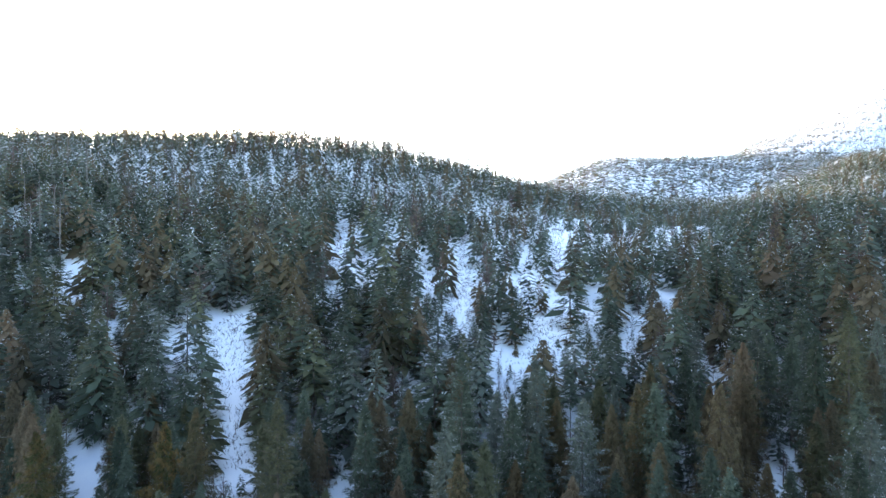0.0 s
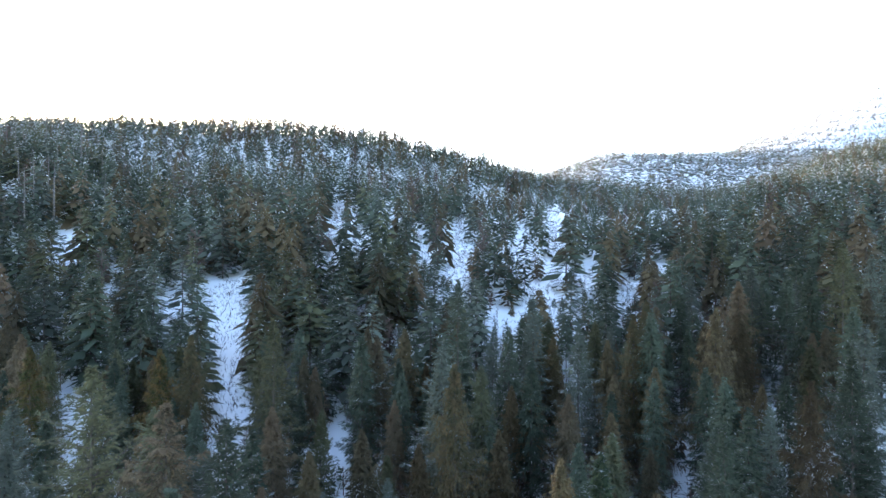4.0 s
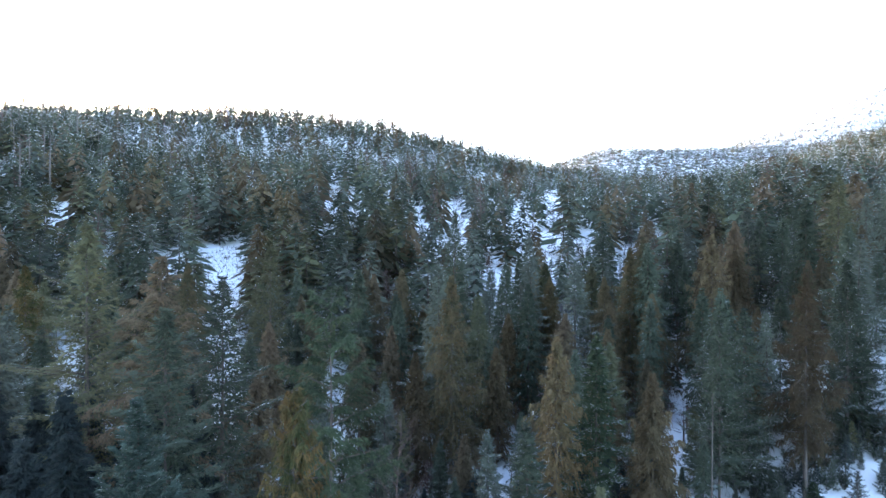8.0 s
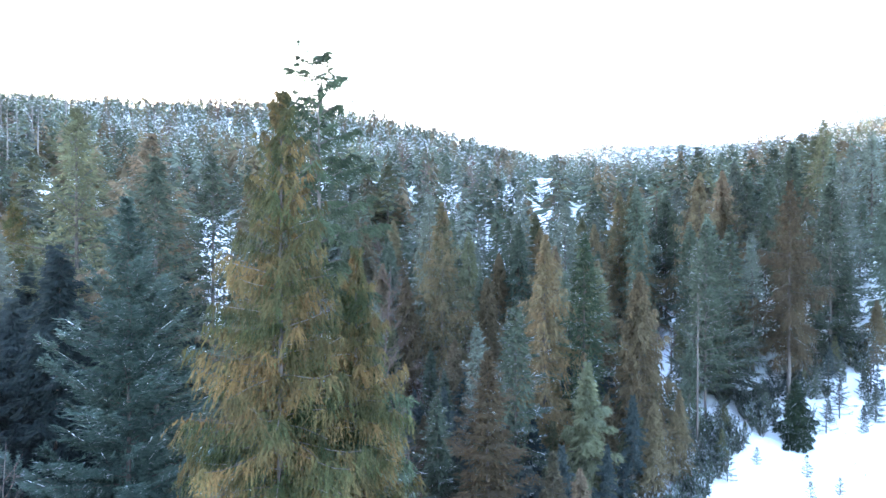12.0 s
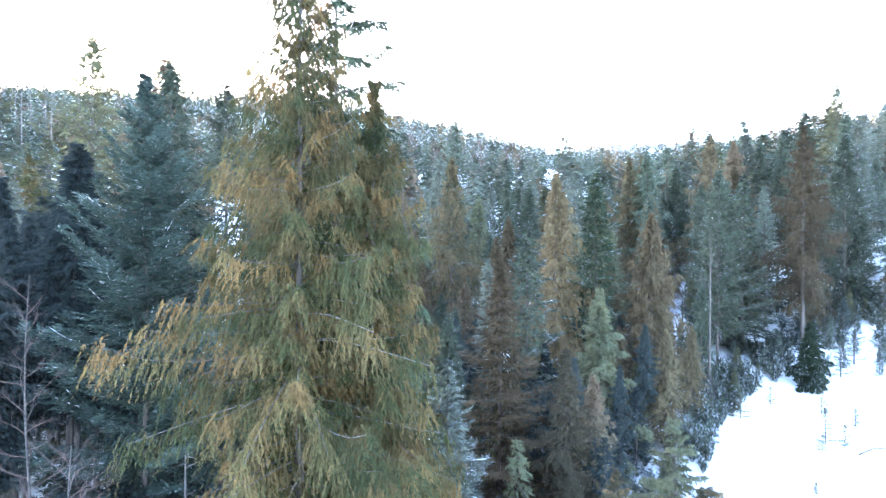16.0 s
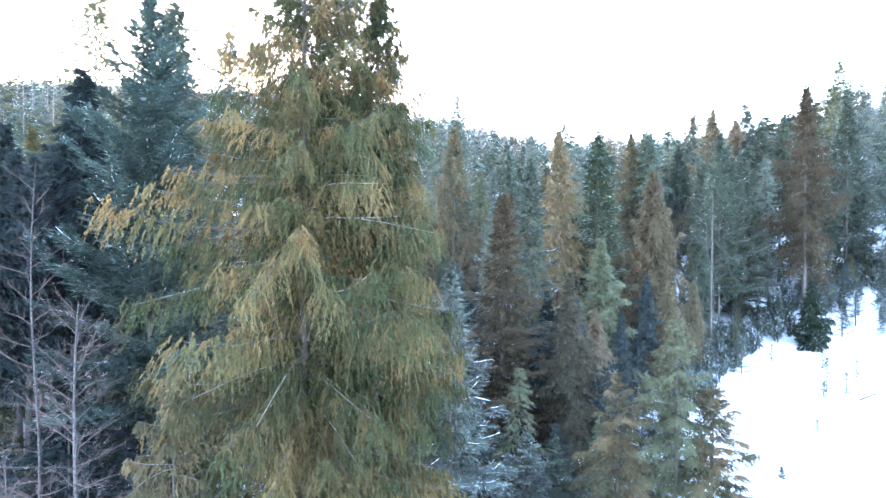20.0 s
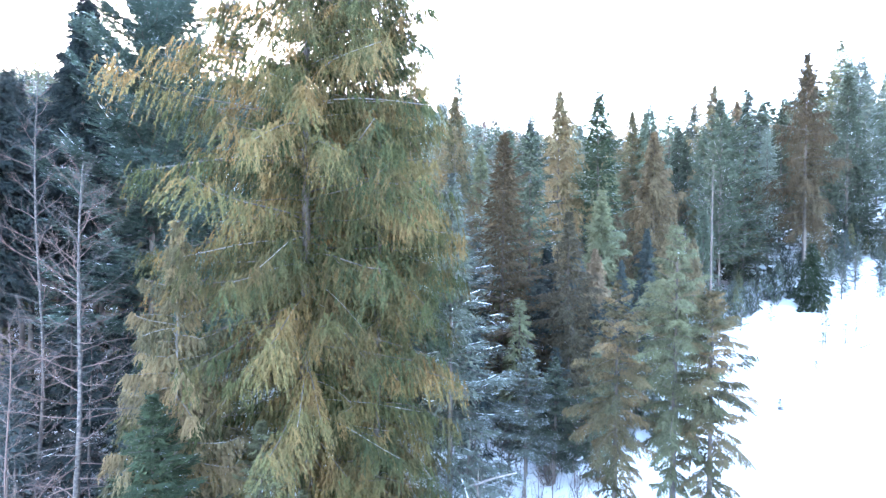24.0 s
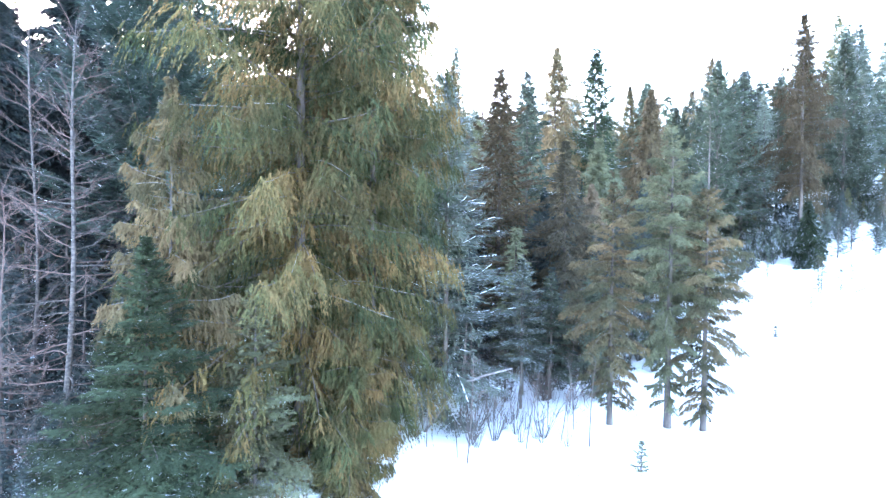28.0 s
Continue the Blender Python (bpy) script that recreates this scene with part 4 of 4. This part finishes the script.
def woods(name, label, rng, x, y, temps, weights, hmin, hmax, fat=1.0):
    pick = rng.choice(len(temps), len(x), p=weights)
    z, room = ground_z(x, y), view_cap(x, y)
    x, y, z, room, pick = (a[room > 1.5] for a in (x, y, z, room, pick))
    vs, fs, ms, lots, n = [], [], [], [], 0
    for k, (tv, tf, tm) in enumerate(temps):
        on = np.nonzero(pick == k)[0]
        if not len(on):
            continue
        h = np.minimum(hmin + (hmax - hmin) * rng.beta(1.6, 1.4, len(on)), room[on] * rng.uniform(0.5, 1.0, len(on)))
        w = h * rng.uniform(0.8, 1.25, len(on)) * fat
        a = rng.uniform(0, 2 * math.pi, len(on))
        ca, sa = np.cos(a)[:, None], np.sin(a)[:, None]
        v = np.stack([(tv[None, :, 0] * ca - tv[None, :, 1] * sa) * w[:, None] + x[on][:, None],
                      (tv[None, :, 0] * sa + tv[None, :, 1] * ca) * w[:, None] + y[on][:, None],
                      tv[None, :, 2] * h[:, None] + z[on][:, None]], -1).reshape(-1, 3)
        vs.append(v)
        fs.append((tf[None] + (np.arange(len(on)) * len(tv))[:, None, None]).reshape(-1, 3) + n)
        ms.append(np.tile(tm, len(on)))
        lots.append(np.repeat(rng.random(len(on)), len(tf)))
        n += len(v)
    ob = new(name, mesh_from(name, np.concatenate(vs), np.concatenate(fs), [M_FIR, M_BLUE, M_WOODS, M_RUST, M_OLIVE, M_CLUMP, M_BARK, M_FROST_HAZE, M_TWIG, M_GREY, M_PALE], np.concatenate(ms)))
    ob.data.attributes.new("tree_lot", "FLOAT", "FACE").data.foreach_set("value", np.concatenate(lots).astype(np.float32))
    return tagged(ob, label, "forest", kind="stuff")


KINDS = [("fir", 0), ("fir", 1), ("cedar", 2), ("hemlock", 0), ("cedar", 3), ("spruce", 4), ("fir", 0), ("fir", 1), ("pine", 0)]
P8 = [0.22, 0.16, 0.13, 0.13, 0.04, 0.1, 0.08, 0.06, 0.03, 0.05]
BARE = bare_template(59, 90)
T_MID = [template(60 + k, kd, m, 80, 0.46, 6, 1.0, 0.1, 34, 0.45, 4.4) for k, (kd, m) in enumerate(KINDS)] + [BARE]
T_LOW = [template(70 + k, kd, m, 64, 0.5, 0, 1.0, 0.0, 36, 0.7, 4.4) for k, (kd, m) in enumerate(KINDS)] + [BARE]
T_FAR = [template(80 + k, kd, m, 36, 0.56, 0, 1.0, 0.0, 22, 0.85, 4.0, 0.06) for k, (kd, m) in enumerate(KINDS)] + [BARE]
# pale share of the far trees: frost, plus distance haze put into the colour
T_TINY = [template(90 + k, kd, m, 9, 0.9, 0, 1.0, 0.0, 2, 1.6, 7.0, 0.34) for k, (kd, m) in enumerate(KINDS)] + [BARE]
x, y = scatter(rng, 104, 185, 7.4, -0.98, 1.0)
woods("slope_woods", "mixed conifers on the lower snowy slope", rng, x, y, T_MID, P8, 10, 26, 1.4)
x, y = scatter(rng, 104, 200, 5.2, -0.98, 1.0)
woods("young_woods", "young conifers filling the gaps of the lower slope", rng, x, y, T_FAR, P8, 3, 9, 1.9)
x, y = scatter(rng, 62, 104, 4.6, -0.95, 0.85)
keep = rng.random(len(x)) < 0.7
woods("low_woods", "young conifers crowding the valley floor", rng, x[keep], y[keep], T_LOW, P8, 2.5, 8, 1.6)
x, y = scatter(rng, 185, 345, 6.9, -0.98, 1.0)
woods("hillside_woods", "dense snow-dusted conifers on the hillside", rng, x, y, T_LOW, P8, 10, 32, 1.3)
x, y = scatter(rng, 345, 680, 8.2, -0.98, 1.0)
woods("ridge_woods", "snow-dusted conifers along the ridge", rng, x, y, T_FAR, P8, 14, 31, 1.12)
x, y = scatter(rng, 720, 1650, 15.0, 0.04, 1.0)
woods("far_woods", "forest on the far hill, paled by frost and painted haze", rng, x, y, T_TINY, P8, 15, 26, 1.9)
x, y = scatter(rng, 1650, 3200, 15.5, 0.3, 1.0)
keep = rng.random(len(x)) < np.where(y < 2300, 0.95, 0.8)
woods("mountain_woods", "sparse trees on the snowy mountain", rng, x[keep], y[keep], T_TINY, P8, 12, 22, 1.7)

x, y = scatter(rng, 190, 420, 19.0, -0.95, -0.35)
pole = [(tv, tf, np.full(len(tf), 9)) for tv, tf in [joined([tube([(0, 0, 0), (0.004, 0, 0.5), (0, 0.004, 1)], [0.011, 0.008, 0.002], 4), slivers(np.stack([0 * q, 0 * q, 0.45 + 0.5 * q], -1), unit(np.stack([np.cos(q * 77), np.sin(q * 77), 0.2 + 0 * q], -1)), np.tile([0, 0, 1.0], (len(q), 1)), 0.06, 0.006)]) for q in [np.linspace(0, 1, 14)]]]
woods("dead_trunks", "pale bare trunks standing among the hillside conifers", rng, x, y, pole, [1.0], 25, 36)
x, y = scatter(rng, 150, 260, 9.0, 0.55, 0.95)
keep = rng.random(len(x)) < 0.4
woods("leafless_grove", "leafless brownish trees on the hillside", rng, x[keep], y[keep], [bare_template(57, 130), BARE], [0.5, 0.5], 14, 22, 1.3)

x, y = scatter(rng, 52, 150, 3.9, -0.95, 0.8)
keep = (rng.random(len(x)) < 0.75) & ((y > 66) | (x / y < 0.5))
woods("thicket", "leafless greyish-purple thicket between the conifers", rng, x[keep], y[keep], [bare_template(56, 46), bare_template(58, 40)], [0.5, 0.5], 3, 7, 1.9)

# ---- leafless trees, shrubs, seedlings and fallen wood ----
bare_tree(300, -10.3, 13.3, 14.0, 3.0, "leafless mottled grey birch with spreading reddish twigs", M_BIRCH, M_TWIG, 0.02, 84, 0.1, 0.007, -0.15, 0.06)
bare_tree(301, -14.9, 17.7, 18.5, 2.6, "leafless slender birch in dark woods", M_BIRCH, M_TWIG, 0.01, 40, 0.3, 0.004, 0.2)
bare_tree(302, -2.3, 33.0, 23.5, 4.2, "leafless greyish-purple deciduous tree among conifers", M_TWIG, M_TWIG, 0.0, 70, 0.2, 0.0032, 0.5)
bare_tree(303, -12.2, 13.9, 9.6, 2.6, "leafless young birch with many reddish twigs", M_TWIG, M_TWIG, -0.03, 46, 0.12, 0.005, -0.05, 0.08)


def shrub(seed, h):
    rng = np.random.default_rng(seed)
    out = []
    for k in range(9):
        a = k * 0.7 + rng.normal(0, 0.2)
        limbs(rng, np.array([0.05 * math.cos(a), 0.05 * math.sin(a), -0.05]), unit(np.array([0.4 * math.cos(a), 0.4 * math.sin(a), 1.0])), h * rng.uniform(0.6, 1.1), 0.016, 2, out, 0.5)
    return joined(out)


# young growth with shade-dark needle colour, added to darken the floor of the woods
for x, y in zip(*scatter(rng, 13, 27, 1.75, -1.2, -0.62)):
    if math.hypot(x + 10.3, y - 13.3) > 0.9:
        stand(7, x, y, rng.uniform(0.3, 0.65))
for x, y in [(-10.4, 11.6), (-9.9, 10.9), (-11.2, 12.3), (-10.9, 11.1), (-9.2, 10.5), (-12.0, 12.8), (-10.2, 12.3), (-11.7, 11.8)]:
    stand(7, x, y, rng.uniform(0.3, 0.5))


def sapling(seed, h):
    """A thin leafless stem with a few short twigs."""
    pr = np.random.default_rng(seed)
    bend = pr.normal(0, 0.05, 2) * h
    pts = [np.array([bend[0] * f * f, bend[1] * f * f, h * f - 0.05]) for f in np.linspace(0, 1, 6)]
    out = []
    for k in range(12):
        f = pr.uniform(0.2, 0.97)
        a = pr.uniform(0, 6.28)
        limbs(pr, np.array([bend[0] * f * f, bend[1] * f * f, h * f - 0.05]), unit(np.array([math.cos(a), math.sin(a), pr.uniform(0.1, 0.9)])), 0.3 * h * (1.2 - f), 0.008, 2, out, 0.5)
    return mesh_from("trunk", *tube(pts, 0.007 * h * np.linspace(1, 0.25, 6) + 0.004, 6), [M_BARK]), mesh_from("twigs", *joined(out), [M_TWIG])


STEMS = [(1.2, 16.2, 1.25), (3.4, 17.3, 1.0), (4.8, 17.9, 0.9), (1.1, 19.7, 1.5), (0.4, 21.4, 1.2), (5.8, 17.6, 1.1), (4.3, 20.2, 0.8), (-0.4, 19.3, 1.3), (4.7, 19.6, 0.9), (5.7, 19.4, 1.0),
         (0.9, 16.7, 0.7), (3.6, 20.7, 1.0), (-0.9, 18.2, 1.0), (2.4, 20.5, 0.8), (2.9, 22.4, 1.2), (5.2, 21.8, 0.9), (6.4, 22.6, 1.2), (-0.2, 17.6, 0.8)]
SAPLINGS = [sapling(340 + k, 3.0) for k in range(4)]
for k, (x, y, s) in enumerate(STEMS):
    root = tree_root("sapling", x, y, "thin leafless dark sapling standing in the snow", "saplings at the clearing's edge", "sapling")
    root.scale, root.rotation_euler = (s, s, s), (rng.normal(0, 0.08), rng.normal(0, 0.08), rng.uniform(0, 6.28))
    for nm, me in zip(("trunk", "twigs"), SAPLINGS[k % 4]):
        ob = new(nm, me)
        ob.parent = root
        tagged(ob, kind="stuff" if nm == "twigs" else "")

SHRUBS = [mesh_from("shrub", *shrub(310 + k, 1.8), [M_BARK]) for k in range(4)]
rng = np.random.default_rng(12)
for k in range(52):
    y = rng.uniform(17.5, 31)
    x = np.interp(y, [17, 31], [2.2, 8.0]) + rng.normal(0, 2.0)
    ob = new("shrub", SHRUBS[k % 4])
    ob.location, ob.rotation_euler = (x, y, float(ground_z(x, y)) - 0.03), (0, 0, rng.uniform(0, 6.28))
    ob.scale = [rng.uniform(0.5, 1.5)] * 3
    tagged(ob, "leafless brown shrub poking through the snow", "shrub", "shrubs at the clearing's edge")

RIMED = []
for k in range(3):
    v, f = shrub(320 + k, 1.5)
    q = np.random.default_rng(330 + k)
    pick = q.integers(0, len(v), 520)
    d = unit(q.normal(0, 1, (520, 3)) + [0, 0, 0.6])
    RIMED.append(mesh_from("shrub", *joined([(v, f), slivers(v[pick], d, unit(np.cross(d, [0, 0.1, 1.0])), 0.24, 0.09)]), [M_BARK, M_FROST_HAZE, M_FIR], np.concatenate([np.zeros(len(f), int), np.where(q.random(520) < 0.22, 1, 2)])))
for k in range(190):
    y = rng.uniform(26, 52)
    x = np.interp(y, [20, 34, 46, 58], [7, 15, 26, 34]) + rng.normal(0.6, 1.4)
    if k >= 70:
        x = rng.uniform(33, 60)
        y = np.interp(x, [33, 40, 60], [51, 55, 61]) + rng.normal(1.5, 2.4)
    if k >= 150:
        x, y = rng.uniform(26.5, 31), rng.uniform(47.5, 53)
    ob = new("shrub", RIMED[k % 3])
    ob.location, ob.rotation_euler = (x, y, float(ground_z(x, y)) - 0.03), (0, 0, rng.uniform(0, 6.28))
    ob.scale = [rng.uniform(0.7, 1.7)] * 3
    tagged(ob, "low shrub covered with rime at the edge of the woods", "shrub", "rimed shrubs along the woods")

SEEDLINGS = [(6.9, 15.6, 1.0), (30, 38, 2.6), (31, 46, 1.6), (27, 44, 2.8), (29, 37, 1.2), (30.7, 37, 1.6), (33.5, 43, 2.0), (24, 31, 0.7), (19, 27, 0.6), (34, 40, 1.4),
             (40, 49, 3.8), (43, 51, 4.6), (46, 50, 3.4), (49, 54, 5.0), (37, 50, 2.4), (52, 57, 4.2), (25.5, 46, 3.4), (23.5, 42, 2.6), (1.5, 22.5, 4.2), (3.4, 23.0, 3.6), (5.6, 24.0, 4.4)]
for k, (x, y, h) in enumerate(SEEDLINGS):
    z = float(ground_z(x, y))
    hero_tree(400 + k, "spruce", x, y, z + h, h * (0.34 if k < 10 else 0.44), M_OLIVE if k < 10 else M_BLUE, "small young conifer standing in the snow", "young_conifer", branches=26, per=9, each=5, size=0.07 + 0.03 * h, snow=0.15 if h > 2 else 0.0, split=False, group="young conifers in the snow", thick=0.014 * h)

log = new("fallen_log", mesh_from("fallen_log", *tube([(-1.4, 0.5, -2.1), (-0.6, 0.2, -0.9), (0, 0, 0), (1.0, 0.05, 0.36), (2.0, 0.0, 0.63)], [0.05, 0.055, 0.06, 0.055, 0.03], 8), [M_GREY]))
log.location = (1.05, 18.5, float(ground_z(1.05, 18.5)) + 2.05)
tagged(log, "broken pale birch stem propped above the snow", "log")


# brush under the trees: dark leafless stems and dead boughs, also darkening the shaded floor
rng = np.random.default_rng(21)
bx, by = scatter(rng, 10, 58, 1.5, -1.25, 0.6)
keep = np.where(bx / by < -0.38, 0.9, 0.55) > rng.random(len(bx))
keep &= (by > 19) | (bx / by < -0.45)
bx, by = bx[keep], by[keep]
n = 16
px, py = np.repeat(bx, n) + rng.normal(0, 0.35, len(bx) * n), np.repeat(by, n) + rng.normal(0, 0.35, len(bx) * n)
p = np.stack([px, py, ground_z(px, py) - 0.05], -1)
d = unit(np.stack([rng.normal(0, 0.55, len(px)), rng.normal(0, 0.55, len(px)), np.ones(len(px))], -1))
brush = new("brush", mesh_from("brush", *slivers(p, d, unit(np.cross(d, rng.normal(0, 1, (len(px), 3)))), rng.uniform(0.4, 1.7, len(px)), 0.03), [M_TWIG]))
tagged(brush, "leafless brown brush and dead stems under the trees", "brush", kind="stuff")


# stems and saplings poking through the snow of the far openings
rng = np.random.default_rng(35)
ox, oy = rng.uniform(-75, 85, 15000), rng.uniform(105, 338, 15000)
on = openness(ox, oy) > 0.3
ox, oy = np.repeat(ox[on], 5), np.repeat(oy[on], 5)
ox, oy = ox + rng.normal(0, 0.5, len(ox)), oy + rng.normal(0, 0.5, len(ox))
p = np.stack([ox, oy, ground_z(ox, oy) - 0.1], -1)
d = unit(np.stack([rng.normal(0, 0.4, len(ox)), rng.normal(0, 0.4, len(ox)), np.ones(len(ox))], -1))
stems = new("slope_brush", mesh_from("slope_brush", *slivers(p, d, unit(np.cross(d, rng.normal(0, 1, (len(ox), 3)))), rng.uniform(0.3, 1.6, len(ox)), 0.16), [M_BARK]))
tagged(stems, "dark stems poking through the snow of the openings", "brush", kind="stuff")


# dry stalks and twigs standing in the snow of the clearing
rng = np.random.default_rng(33)
k = 260
sx, sy = rng.uniform(4, 46, k), rng.uniform(14, 52, k)
on = openness(sx, sy) > 1.0
sx, sy = np.repeat(sx[on], 7), np.repeat(sy[on], 7)
px, py = sx + rng.normal(0, 0.1, len(sx)), sy + rng.normal(0, 0.1, len(sx))
p = np.stack([px, py, ground_z(px, py) - 0.04], -1)
d = unit(np.stack([rng.normal(0, 0.45, len(px)), rng.normal(0, 0.45, len(px)), np.ones(len(px))], -1))
stalks = new("dry_stalks", mesh_from("dry_stalks", *slivers(p, d, unit(np.cross(d, rng.normal(0, 1, (len(px), 3)))), rng.uniform(0.15, 0.6, len(px)), 0.025), [M_TWIG]))
tagged(stalks, "dry brown stalks poking out of the snow", "dry grass", kind="stuff")


def snag(seed, x, y, tip, label, mat=M_GREY):
    rng = np.random.default_rng(seed)
    root = tree_root("dead_tree", x, y, label, "bare dead trunks")
    h = tip - root.location.z
    part("trunk", trunk_geo(rng, h, 0.0075 * h, 7), mat, root)
    for q in range(14):
        a, z = rng.uniform(0, 6.28), h * rng.uniform(0.35, 0.95)
        e = np.array([math.cos(a), math.sin(a), rng.uniform(-0.3, 0.3)])
        ln = rng.uniform(0.3, 1.3)
        part("branch", tube([np.array([0, 0, z]) + e * ln * s for s in (0.0, 0.5, 1.0)], [0.03, 0.02, 0.008], 4), mat, root)


snag(500, 62.0, 87.0, 27.5, "pale dead trunk with short broken branches")
snag(501, 26.5, 48.2, 21.0, "thin dark dead trunk beside a fir", M_BARK)
snag(502, -10.6, 21.0, 12.0, "thin grey dead trunk in the dark woods")
snag(503, 4.4, 24.0, 7.5, "thin dark dead stem above the snow", M_BARK)
branch = new("fallen_branch", mesh_from("fallen_branch", *tube([(0, 0, 0.1), (1.2, 0.2, 0.45), (2.6, 0.1, 0.5), (4.0, 0.4, 0.75)], [0.06, 0.05, 0.035, 0.012], 6), [M_BARK]))
branch.location = (30.5, 35.5, float(ground_z(30.5, 35.5)))
tagged(branch, "dark dead branch lying across the snow", "branch")
